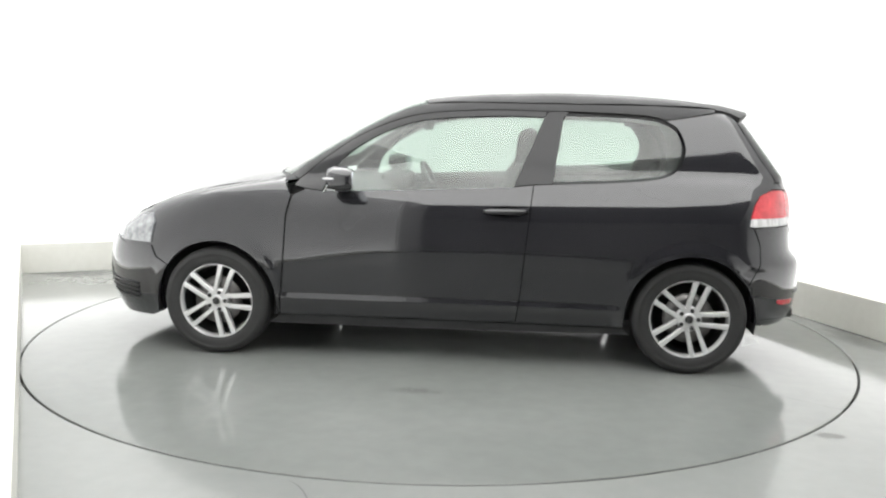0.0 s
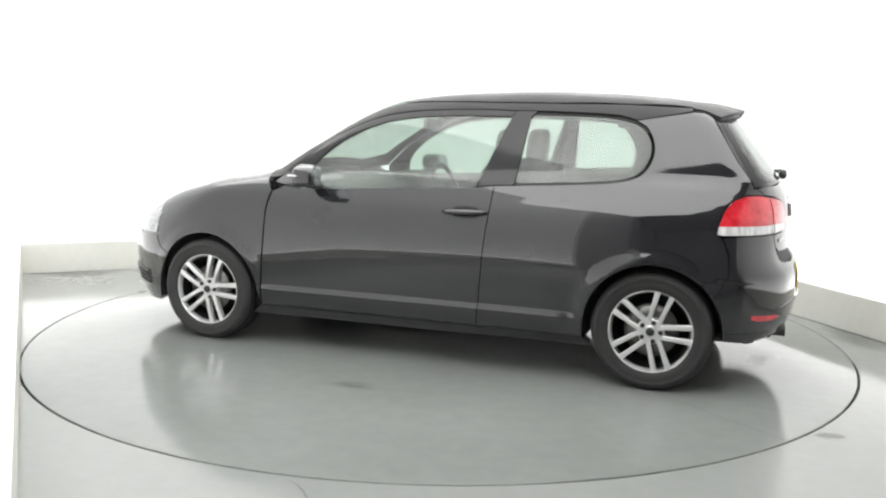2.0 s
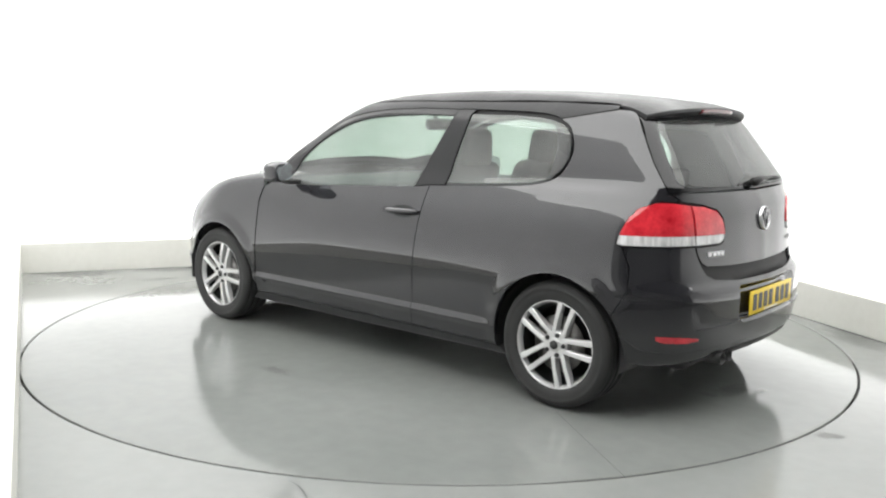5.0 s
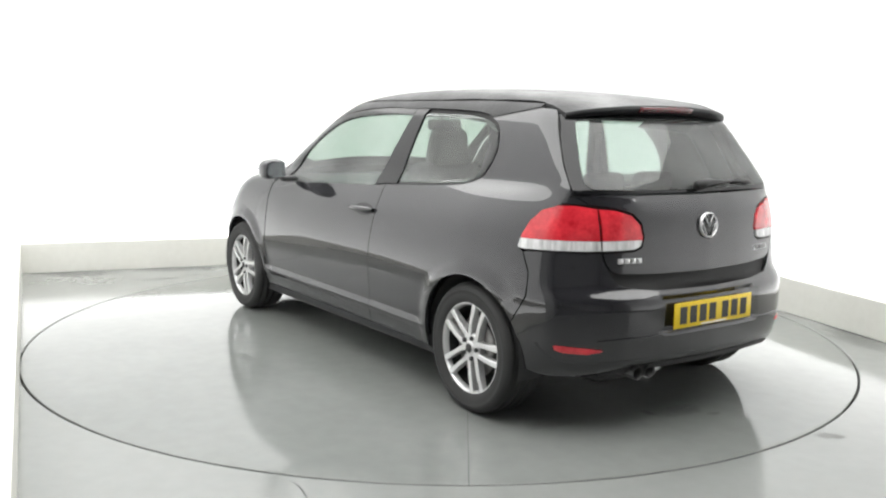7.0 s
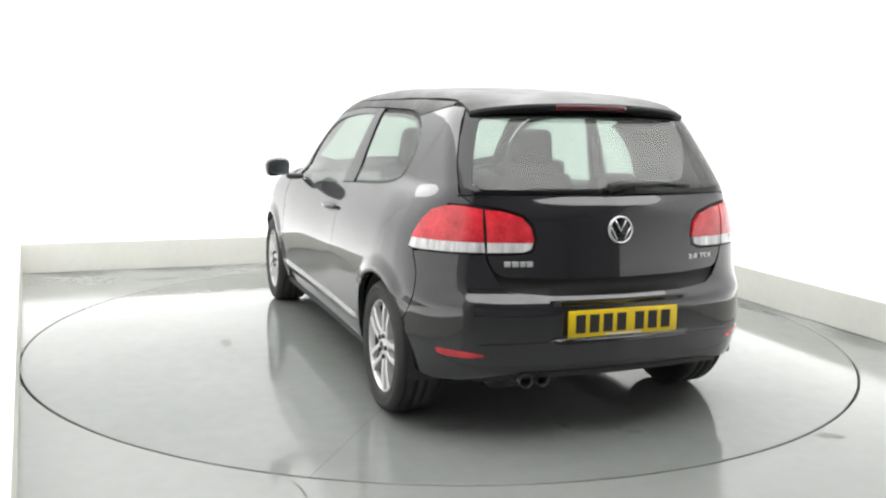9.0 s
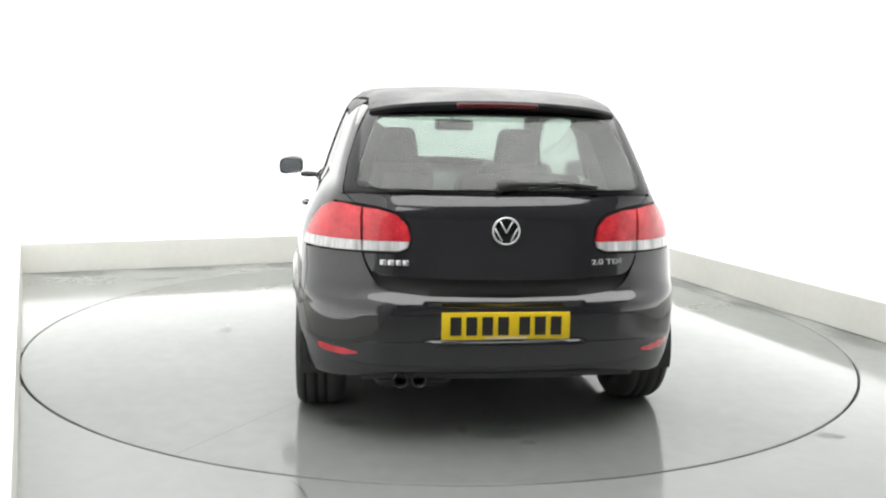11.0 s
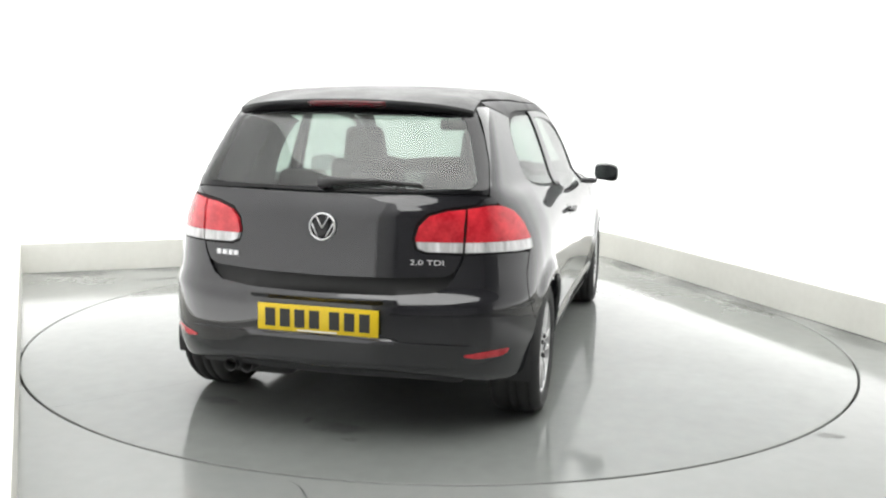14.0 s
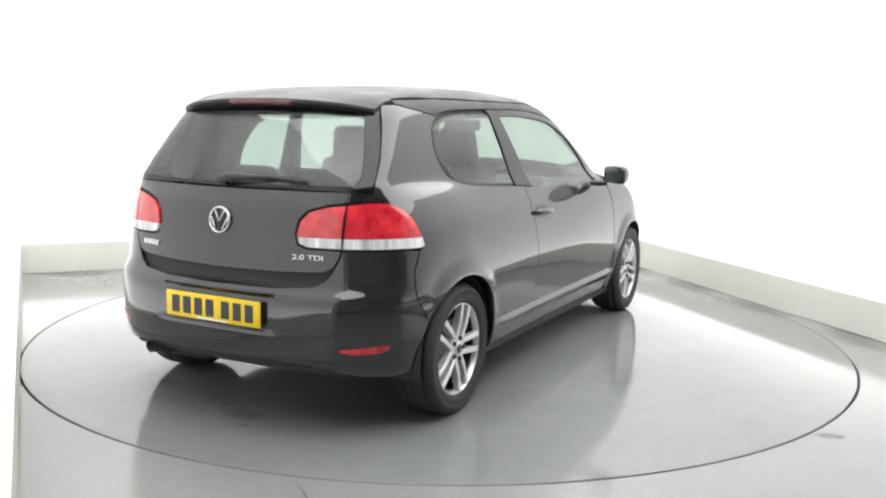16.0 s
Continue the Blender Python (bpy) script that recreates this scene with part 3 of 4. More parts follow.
DOOR_BACK = [(.918, .235), (.899, .37), (.877, .62), (.846, .95), (.842, .985)]
BELT = [(1.985, .925), (1.75, .932), (1.3, .955), (.95, .972), (.842, .985)]
GLASS_TOP = flowing([(1.975, .965), (1.92, 1.065), (1.78, 1.185), (1.58, 1.282), (1.38, 1.325), (1.05, 1.345), (.80, 1.342)])
FRAME_TOP = flowing([(2.13, .985), (1.99, 1.105), (1.82, 1.222), (1.6, 1.318), (1.38, 1.362), (1.05, 1.380), (.775, 1.376)])
QUARTER = flowing([(.735, 1.008), (.35, 1.030), (.17, 1.055), (.095, 1.10), (.065, 1.19), (.10, 1.28), (.19, 1.325), (.36, 1.345), (.68, 1.350)])


HATCH_EDGE = [(.645, 1.022), (.643, 1.06), (.625, 1.15), (.592, 1.25), (.548, 1.345), (.525, 1.378)]
LAMP_EDGE = [(-.40, .978), (-.345, .955), (-.312, .91), (-.292, .85), (-.285, .80)]
BUMPER_JOINT = [(-.31, .785), (-.345, .70), (-.35, .60)]


BONNET_EDGE = [(2.22, .705), (2.47, .70), (2.70, .675), (2.85, .645), (3.0, .60)]
SCREEN_EDGE = [(2.20, .700), (2.02, .655), (1.8, .612), (1.6, .578)]
ROOF_EDGE = [(1.44, .566), (1.2, .585), (.9, .594), (.6, .592), (.2, .570), (-.12, .530)]


def lifted(points):
    """Plan points as seen from the side: length and height on the hull."""
    return [(x, float(project(np.array([[x, y]]), "top")[0][0][2])) for x, y in points]


def build_car():
    car = new("hatchback_car")
    tagged(car, "glossy black three-door hatchback car parked on the turntable", "car")
    # door skin, handle
    door = [(2.222, .235), (2.19, .57), (2.178, .80), (2.15, .90), (2.08, .935)] + BELT + DOOR_BACK[::-1][1:]
    panel("door", door, "side", PAINT, car, True, "glossy black car door", rise=.009)
    frame_strip = FRAME_TOP + [(.80, 1.342)] + GLASS_TOP[::-1][1:] + [(1.985, .925), (2.08, .935), (2.15, .95)]
    panel("door_window_frame", frame_strip, "side", GLOSS_BLACK, car, True, step=.03)
    panel("pillar", [(.842, .985), (.95, .972), (.80, 1.342), (.775, 1.376), (.66, 1.376), (.69, 1.345), (.735, 1.008), (.74, .99)], "side", GLOSS_BLACK, car, True, "gloss black middle pillar", lift=.001)
    panel("side_window", [(1.985, .925)] + GLASS_TOP + [(.95, .972), (1.3, .955), (1.75, .932)], "side", PANE, car, True, "green-tinted door window glass", depth=.004, lift=-.008, gap=-.004)
    panel("quarter_window", QUARTER, "side", PANE, car, True, "green-tinted rear side window glass", depth=.004, lift=-.006, gap=-.004)
    panel("quarter_seal", [(.72, 1.340), (.36, 1.334), (.20, 1.316), (.10, 1.27), (.07, 1.30), (.14, 1.352), (.25, 1.378), (.66, 1.386), (.72, 1.386)], "side", SEAL_AND_GAP, car, True, "black rubber window seal", step=.05, gap=0, lift=-.013, depth=.004)
    # quarter panel with the rear arch
    hatch_edge = [(float(project(np.array([[y, z]]), "rear")[0][0][0]), z) for y, z in HATCH_EDGE[::-1]]
    quarter = DOOR_BACK[:-1] + [(.842, .985), (.74, .99)] + ring_bottom() + [(-.13, 1.383)] + hatch_edge + LAMP_EDGE + BUMPER_JOINT + arc(0, WHEEL_R, ARCH, 148, 0, 30)[:-1] + [(.343, .235)]
    panel("rear_wing", quarter, "side", PAINT, car, True, "glossy black rear wing around the wheel arch", depth=.03, step=.03, rise=.010)
    # front wing
    wing = [(2.226, .235), (2.194, .57), (2.182, .80), (2.160, .90)] + lifted(BONNET_EDGE) + [(3.05, .795), (2.985, .775), (2.957, .72), (2.97, .60), (2.935, .53)] + arc(2.578, WHEEL_R, ARCH, 35, 180, 30)[:-1] + [(2.236, .235)]
    panel("front_wing", wing, "side", PAINT, car, True, "glossy black front wing around the wheel arch", depth=.03, step=.03, rise=.010)
    panel("sill", [(2.30, .175), (2.226, .230), (.343, .230), (.30, .19), (1.2, .175)], "side", PLASTIC, car, True, "black plastic sill", depth=.05, lift=-.008)
    # roof rail along the door top, roof, bonnet and windscreen
    rail = FRAME_TOP + [(.66, 1.376)] + ring_top() + [(-.12, 1.383)] + lifted(ROOF_EDGE[::-1] + SCREEN_EDGE[::-1])
    panel("roof_rail", rail, "side", WET_PAINT, car, True, step=.03, depth=.01)
    rf = [(1.50, .0), (1.49, .30), (1.455, .53)] + ROOF_EDGE + [(-.22, .49), (-.25, .30), (-.26, 0)]
    panel("roof", rf + [(x, -y) for x, y in rf[::-1][1:-1]], "top", WET_PAINT, car, label="glossy black roof with water spots", step=.05)
    ws = [(2.345, 0), (2.33, .3), (2.28, .55)] + SCREEN_EDGE + [(1.462, .555), (1.495, .30), (1.505, 0)]
    panel("windscreen", ws + [(x, -y) for x, y in ws[::-1][1:-1]], "top", PANE, car, label="green-tinted windscreen", step=.05, depth=.005)
    hd = [(2.355, .0), (2.34, .3), (2.29, .56)] + BONNET_EDGE + [(3.10, .56), (3.19, .49), (3.26, .38), (3.31, 0)]
    panel("bonnet", hd + [(x, -y) for x, y in hd[::-1][1:-1]], "top", PAINT, car, label="glossy black bonnet", step=.05)
    cw = [(2.46, 0), (2.44, .6), (2.30, .74), (2.13, .745), (2.10, .66), (2.22, .5), (2.25, 0)]
    panel("cowl", cw + [(x, -y) for x, y in cw[::-1][1:-1]], "top", PLASTIC, car, label="black plastic cowl below the windscreen", step=.06, lift=-.008, depth=.004)
    for line in (DOOR_BACK + [(.80, 1.10), (.74, 1.26)], [(2.235, .22), (2.206, .40), (2.194, .57), (2.181, .80), (2.15, .91)]):
        band = [(x - .03, z) for x, z in line] + [(x + .03, z) for x, z in line[::-1]]
        panel("door_seal", band, "side", SEAL_AND_GAP, car, True, "black rubber door seal", step=.06, lift=-.016, depth=.004)
    for s in (1, -1):
        edge = SCREEN_EDGE + ROOF_EDGE
        band = [(x, (y + .035) * s) for x, y in edge] + [(x, (y - .035) * s) for x, y in edge[::-1]]
        panel("roof_seal", band, "top", WET_PAINT, car, label="black roof seam", step=.08, gap=0, lift=-.012, depth=.003)
    build_rear(car)
    build_front(car)
    for x, y in ((0, 1), (2.578, 1), (0, -1), (2.578, -1)):
        build_wheel(car, x, y)
    for s in (1, -1):
        build_mirror(car, s)
        build_handle(car, s)
    build_cabin(car)
    return car


def ring_bottom():
    return flowing([(.735, 1.008 - .018), (.35, 1.012), (.16, 1.037), (.077, 1.09), (.045, 1.19), (.083, 1.29), (.15, 1.335)])


def ring_top():
    return [(.36, 1.368), (.25, 1.361), (.18, 1.348), (.15, 1.335)]


def on_tail(y, z, lift=0.0):
    p, n = project(np.array([[y, z]]), "rear")
    return Vector(p[0] + n[0] * lift), Vector(n[0])


def on_turn(u, z, lift=0.0):
    p, n = project(np.array([[u, z]]), "turn")
    return Vector(p[0] + n[0] * lift), Vector(n[0])


def build_rear(car):
    def both_ways(half):
        return half + [(-u, z) for u, z in half[::-1] if abs(u) > 1e-6]
    # hatch below the glass
    half = [(0, 1.020), (.3, 1.022), (.60, 1.024), (.640, 1.016), (.60, .984), (.50, .970), (.42, .947), (.382, .907), (.370, .85), (.383, .806), (.42, .791), (.566, .789), (.558, .755), (.535, .715), (.50, .698), (.3, .689), (0, .686)]
    panel("tailgate", both_ways(half), "rear", PAINT, car, label="glossy black tailgate", step=.03, rise=.014)
    # dark sheet paints the shadow of the gap below the tailgate
    panel("tailgate_gap_shade", both_ways([(0, .712), (.3, .712), (.52, .724), (.55, .70), (.50, .632), (.3, .606), (0, .602)]), "rear", SEAL_AND_GAP, car, label="dark sheet shading the gap below the tailgate", step=.05, gap=0, lift=-.020, depth=.003)
    # rear glass and its black surround
    gl = [(0, 1.040), (.3, 1.042), (.575, 1.048), (.598, 1.07), (.572, 1.16), (.538, 1.25), (.508, 1.318), (.48, 1.334), (.3, 1.342), (0, 1.345)]
    panel("rear_window", both_ways(gl), "rear", REAR_PANE, car, label="tinted rear window glass", step=.04, depth=.004, gap=0)
    for s in (1, -1):
        out = [(.0, 1.026), (.3, 1.028)] + HATCH_EDGE + [(.3, 1.40), (0, 1.405)] + gl[::-1]
        panel("hatch_frame", [(y * s, z) for y, z in out], "rear", GLOSS_BLACK, car, label="gloss black window surround", step=.03, gap=0.001, lift=-.001)
    for s in (1, -1):
        band = [(y + .03, z) for y, z in HATCH_EDGE] + [(y - .03, z) for y, z in HATCH_EDGE[::-1]]
        panel("hatch_seal", [(y * s, z) for y, z in band], "rear", SEAL_AND_GAP, car, label="black rubber hatch seal", step=.05, gap=0, lift=-.014, depth=.003)
        back = [(.34, .78), (.34, .99), (.64, 1.03), (.68, .99), (.70, .78)]
        panel("lamp_housing", [(y * s, z) for y, z in back], "rear", SEAL_AND_GAP, car, label="black lamp housing", step=.04, gap=0, lift=-.012, depth=.003)
    # tail lamps: the outer half on the wing, the inner half on the hatch
    def split(outline, cut):
        """The parts of an outline above and below a height."""
        top, low = [], []
        for (a, b) in zip(outline, outline[1:] + outline[:1]):
            for keep, sign in ((top, 1), (low, -1)):
                if (a[1] - cut) * sign >= 0:
                    keep.append(a)
                if (a[1] - cut) * (b[1] - cut) < 0:
                    k = (cut - a[1]) / (b[1] - a[1])
                    keep.append((a[0] + k * (b[0] - a[0]), cut))
        return top, low
    inner = [(.565, .797), (.566, .967), (.50, .960), (.43, .939), (.393, .90), (.380, .85), (.392, .812), (.425, .799)]
    top, low = split(inner, .838)
    for y in (1, -1):
        for poly, mat, lab in ((top, RED, "red upper lens of the tail lamp"), (low, CLEAR, "clear lower lens of the tail lamp")):
            panel("tail_lamp_inner", [(q[0] * y, q[1]) for q in poly], "rear", mat, car, label=lab, step=.025, gap=.0005, lift=.006, depth=.02)
    outer = [by_rear(.572, .797), by_rear(.572, .968), by_rear(.64, .980), by_side(-.42, .980)] + [by_side(*q) for q in LAMP_EDGE] + [by_side(-.31, .795)]
    top, low = split(outer, .838)
    panel("tail_lamp_outer", top, "turn", RED, car, True, "red upper lens of the tail lamp", step=.02, gap=.0005, lift=.006, depth=.02)
    panel("tail_lamp_outer", low, "turn", CLEAR, car, True, "clear lower lens of the tail lamp", step=.02, gap=.0005, lift=.006, depth=.02)
    # body strip between the lamps and the window
    for s in (1, -1):
        panel("corner_filler", [(y * s, z) for y, z in ((.60, .984), (.640, 1.016), (.66, 1.015), (.70, .99), (.64, .985))], "rear", PAINT, car, step=.03, gap=.001)
    # bumper in one piece round the corners
    bp = [(0, .624), by_rear(.3, .627), by_rear(.46, .640), by_rear(.508, .664), by_rear(.535, .70), by_rear(.561, .755), by_rear(.570, .791), by_rear(.66, .791), by_side(-.36, .791)] + [by_side(*q) for q in BUMPER_JOINT]
    bp += [by_side(*q) for q in arc(0, WHEEL_R, ARCH, 148, 183, 8)] + [by_side(-.41, .262), by_rear(.66, .268), by_rear(.58, .285), by_rear(.48, .305), by_rear(.36, .315), by_rear(.2, .318), (0, .318)]
    panel("rear_bumper", both_ways(bp), "turn", PAINT, car, label="glossy black rear bumper", step=.03, depth=.03, rise=.011)
    val = [(0, .315), by_rear(.36, .312), by_rear(.48, .302), by_rear(.58, .282), by_rear(.57, .262), by_rear(.48, .272), by_rear(.36, .280), (0, .283)]
    panel("valance", both_ways(val), "turn", PLASTIC, car, label="matt black lower valance", step=.03, depth=.012, lift=-.004)
    trim = [(0, .432), by_rear(.3, .430), by_rear(.55, .425), by_rear(.61, .427), by_rear(.61, .431), by_rear(.55, .436), by_rear(.3, .444), (0, .446)]
    panel("bumper_trim", both_ways(trim), "turn", PAINT, car, label="raised glossy strip along the bumper", step=.03, gap=0, lift=.008, depth=.02)
    rf = [by_rear(.59, .384), by_rear(.64, .374), by_side(-.49, .377), by_side(-.465, .387), by_side(-.462, .405), by_side(-.49, .405), by_rear(.64, .398), by_rear(.59, .391)]
    panel("reflector", rf, "turn", RED, car, True, "small red bumper reflector", step=.02, gap=0, lift=.004, depth=.01)
    # number plate in its dark recess
    p0, p1 = on_tail(0, .457)[0], on_tail(0, .57)[0]
    x0, x1 = on_tail(.26, .457)[0].x - .006, on_tail(.26, .57)[0].x - .006
    lean = math.degrees(math.atan2(x1 - x0, .111))
    m = pose(min(x0, on_tail(0, .457)[0].x - .010), 0, .457, 0, lean, 0)
    plate = part("number_plate", box(-.006, 0, -.26, .26, 0, .111, .002), YELLOW, car, "yellow number plate with dark bars")
    plate.location = CAR_OFF
    plate.data.transform(m)
    x, groups = .226, ((.044, .044, .044, .044), (.044, .044, .044))
    for g in groups:
        for w in g:
            bar = part("plate_bar", box(-.0075, -.005, x - w, x, .018, .093), INK, plate, smooth=False)
            bar.data.transform(m)
            x -= w + .020
        x -= .022
    strip_bar = part("plate_strip", box(-.0075, -.005, -.085, .085, .004, .010), BADGE, plate, "pale strip of small writing", smooth=False)
    strip_bar.data.transform(m)
    # round emblem, plain
    c, n = on_tail(0, .885, .004)
    turn = n.to_track_quat("Z", "Y").to_matrix().to_4x4()
    disc = part("emblem", lathe([(0, .004), (.050, .004), (.052, .002), (.054, -.006)], 48, "z"), GLOSS_BLACK, car, "round chrome-rimmed emblem")
    disc.data.transform(Matrix.Translation(c) @ turn)
    disc.location = CAR_OFF
    rim = part("emblem_ring", lathe([(.049, .003), (.050, .009), (.054, .010), (.057, .006), (.057, -.004)], 48, "z"), CHROME, disc)
    rim.data.transform(Matrix.Translation(c) @ turn)
    for pts in (((-.026, .040), (0, -.006)), ((.026, .040), (0, -.006)), ((-.046, .012), (-.018, -.040)), ((.046, .012), (.018, -.040))):
        (ax, ay), (bx, by) = pts
        bar = part("emblem_bar", tube([(ax, ay, .006), (bx, by, .006)], .0034, 8), CHROME, disc)
        bar.data.transform(Matrix.Translation(c) @ turn)
    # model lettering: bars on one side, the engine size on the other
    x = .500
    base = None
    for w in (.026, .027, .022, .024):
        c, n = on_tail(x - w / 2, .752, .003)
        mm = Matrix.Translation(c) @ n.to_track_quat("Z", "Y").to_matrix().to_4x4()
        bar = part("model_badge_bar", box(-w / 2, w / 2, -.011, .011, -.003, .002, .001, 1), CHROME, base or car, "" if base else "small chrome model badge")
        bar.data.transform(mm)
        if base is None:
            base = bar
            bar.location = CAR_OFF
        x -= w + .005
    c, n = on_tail(-.430, .747, .002)
    txt = bpy.data.curves.new("engine_badge", "FONT")
    txt.body, txt.size, txt.extrude, txt.align_x = "2.0 TDI", .036, .0018, "CENTER"
    tmp = new("engine_badge", txt)
    me = bpy.data.meshes.new_from_object(tmp.evaluated_get(bpy.context.evaluated_depsgraph_get()))
    bpy.data.objects.remove(tmp)
    up = Vector((0, 0, 1))
    zz = n.normalized()
    yy = (up - zz * up.dot(zz)).normalized()
    xx = yy.cross(zz)
    me.transform(Matrix.Translation(c) @ Matrix((xx, yy, zz)).transposed().to_4x4() @ Matrix.Diagonal((1.25, .8, 1, 1)))
    mesh_part("engine_badge", me, BADGE, car, "chrome engine badge letters", False, CAR_OFF)
    # spoiler over the glass, with the high brake lamp
    sp = bmesh.new()
    rows = []
    for k in range(33):
        y = -.535 + 1.07 * k / 32
        e = abs(y) / .535
        root = project(np.array([[-.12 - .0 * e, y]]), "top")[0][0]
        tip_x = -.348 + .075 * e ** 3 + .02 * e ** 10
        tip_z = 1.402 - .030 * e ** 2 - .012 * e ** 8
        prof = [(root[0], root[2] + .001), ((root[0] * 2 + tip_x) / 3, root[2] * .62 + tip_z * .38 + .010), ((root[0] + 2 * tip_x) / 3, root[2] * .28 + tip_z * .72 + .008), (tip_x, tip_z), (tip_x - .003, tip_z - .012), (tip_x + .010, tip_z - .028), (tip_x + .09, tip_z - .046), (tip_x + .16, tip_z - .052)]
        rows.append([sp.verts.new((px, y, pz)) for px, pz in prof])
    for a, b in zip(rows, rows[1:]):
        for j in range(len(a)):
            sp.faces.new((a[j], a[(j + 1) % len(a)], b[(j + 1) % len(a)], b[j]))
    sp.faces.new(rows[0]), sp.faces.new(rows[-1])
    bmesh.ops.recalc_face_normals(sp, faces=sp.faces[:])
    spoiler = sharp(part("roof_spoiler", sp, WET_PAINT, car, "glossy black roof spoiler", off=CAR_OFF), 40)
    br = bmesh.new()
    rows = []
    for k in range(17):
        y = -.175 + .35 * k / 16
        e = abs(y) / .535
        tx, tz = -.348 + .075 * e ** 3, 1.402 - .030 * e ** 2
        rows.append([br.verts.new((tx + dx, y, tz + dz)) for dx, dz in ((.006, -.006), (-.0065, -.008), (-.0060, -.015), (.006, -.031), (.02, -.028))])
    for a, b in zip(rows, rows[1:]):
        for j in range(5):
            br.faces.new((a[j], a[(j + 1) % 5], b[(j + 1) % 5], b[j]))
    br.faces.new(rows[0]), br.faces.new(rows[-1])
    bmesh.ops.recalc_face_normals(br, faces=br.faces[:])
    part("high_brake_lamp", br, RED_DARK, spoiler, "dark red high brake lamp")
    # rear wiper
    pts = [on_tail(y, z, h)[0] for y, z, h in ((.03, 1.045, .02), (-.02, 1.05, .03), (-.12, 1.052, .028), (-.22, 1.056, .024))]
    wiper = part("rear_wiper", tube(pts, [.022, .018, .010, .008], 10), PLASTIC, car, "black rear wiper", off=CAR_OFF)
    pts = [on_tail(y, 1.052 + .012 * math.sin((y + .39) * 6), .010)[0] for y in (-.02, -.1, -.2, -.3, -.39)]
    part("wiper_blade", tube(pts, .007, 8), RUBBER, wiper)
    # twin tailpipes
    for y in (.335, .41):
        pipe = lathe([(.024, .12), (.026, -.0), (.029, -.002), (.030, .0), (.030, .12)], 28)
        bmesh.ops.rotate(pipe, verts=pipe.verts[:], matrix=Matrix.Rotation(radians(-90), 3, "Z"))
        bmesh.ops.translate(pipe, verts=pipe.verts[:], vec=(-.63, y + .005, .278))
        part("tailpipe", pipe, PIPE, car, "dark steel tailpipe", off=CAR_OFF)
    sil = box(-.50, -.20, .18, .52, .20, .30, .05, 3)
    part("silencer", sil, PLASTIC, car, "dark exhaust silencer", off=CAR_OFF)


def build_front(car):
    def both_ways(half):
        return half + [(-u, z) for u, z in half[::-1] if abs(u) > 1e-6]
    bp = [(0, .665), nose_front(.35, .662), nose_front(.46, .655), nose_front(.52, .618), nose_front(.66, .590), nose_side(2.975, .595), nose_side(2.94, .53)]
    bp += [nose_side(*q) for q in arc(2.578, WHEEL_R, ARCH, 35, -14, 8)] + [nose_side(3.0, .175), nose_front(.6, .16), nose_front(.3, .155), (0, .155)]
    panel("front_bumper", both_ways(bp), "nose", PAINT, car, label="glossy black front bumper", step=.04, depth=.03)
    hl = [nose_front(.46, .662), nose_front(.45, .712), nose_front(.56, .738), nose_side(3.07, .758), nose_side(2.99, .768), nose_side(2.962, .72), nose_side(2.975, .605), nose_front(.66, .597), nose_front(.52, .625)]
    backing = [(0, .78), nose_front(.3, .775), nose_front(.5, .77), nose_side(3.02, .80), nose_side(2.94, .80), nose_side(2.94, .56), nose_front(.5, .58), (0, .60)]
    panel("nose_panel", both_ways(backing), "nose", PAINT, car, label="glossy black nose panel", step=.04, lift=-.006, depth=.006)
    panel("headlight", hl, "nose", LAMP_GLASS, car, True, "clear headlight", step=.03, lift=.003, depth=.02)
    gr = [(0, .74), nose_front(.2, .738), nose_front(.425, .725), nose_front(.435, .672), nose_front(.3, .670), (0, .670)]
    panel("grille", both_ways(gr), "nose", PLASTIC, car, label="black plastic grille", step=.04, lift=-.006)
    lo = [(0, .44), nose_front(.40, .44), nose_front(.50, .40), nose_front(.48, .28), nose_front(.35, .22), (0, .21)]
    panel("air_intake", both_ways(lo), "nose", PLASTIC, car, label="black lower air intake", step=.04, lift=.003)
    side = [nose_front(.56, .38), nose_front(.64, .37), nose_side(3.08, .36), nose_side(3.08, .27), nose_front(.62, .26), nose_front(.55, .27)]
    panel("fog_lamp_grille", side, "nose", PLASTIC, car, True, "black side grille", step=.03, lift=.004)
    for k in range(4):
        z = .285 + .025 * k
        rib = [nose_front(.56, z), nose_front(.64, z - .003), nose_side(3.085, z - .006), nose_side(3.085, z + .002), nose_front(.64, z + .005), nose_front(.56, z + .008)]
        panel("grille_rib", rib, "nose", GLOSS_BLACK, car, True, step=.03, lift=.012, depth=.01, gap=0)


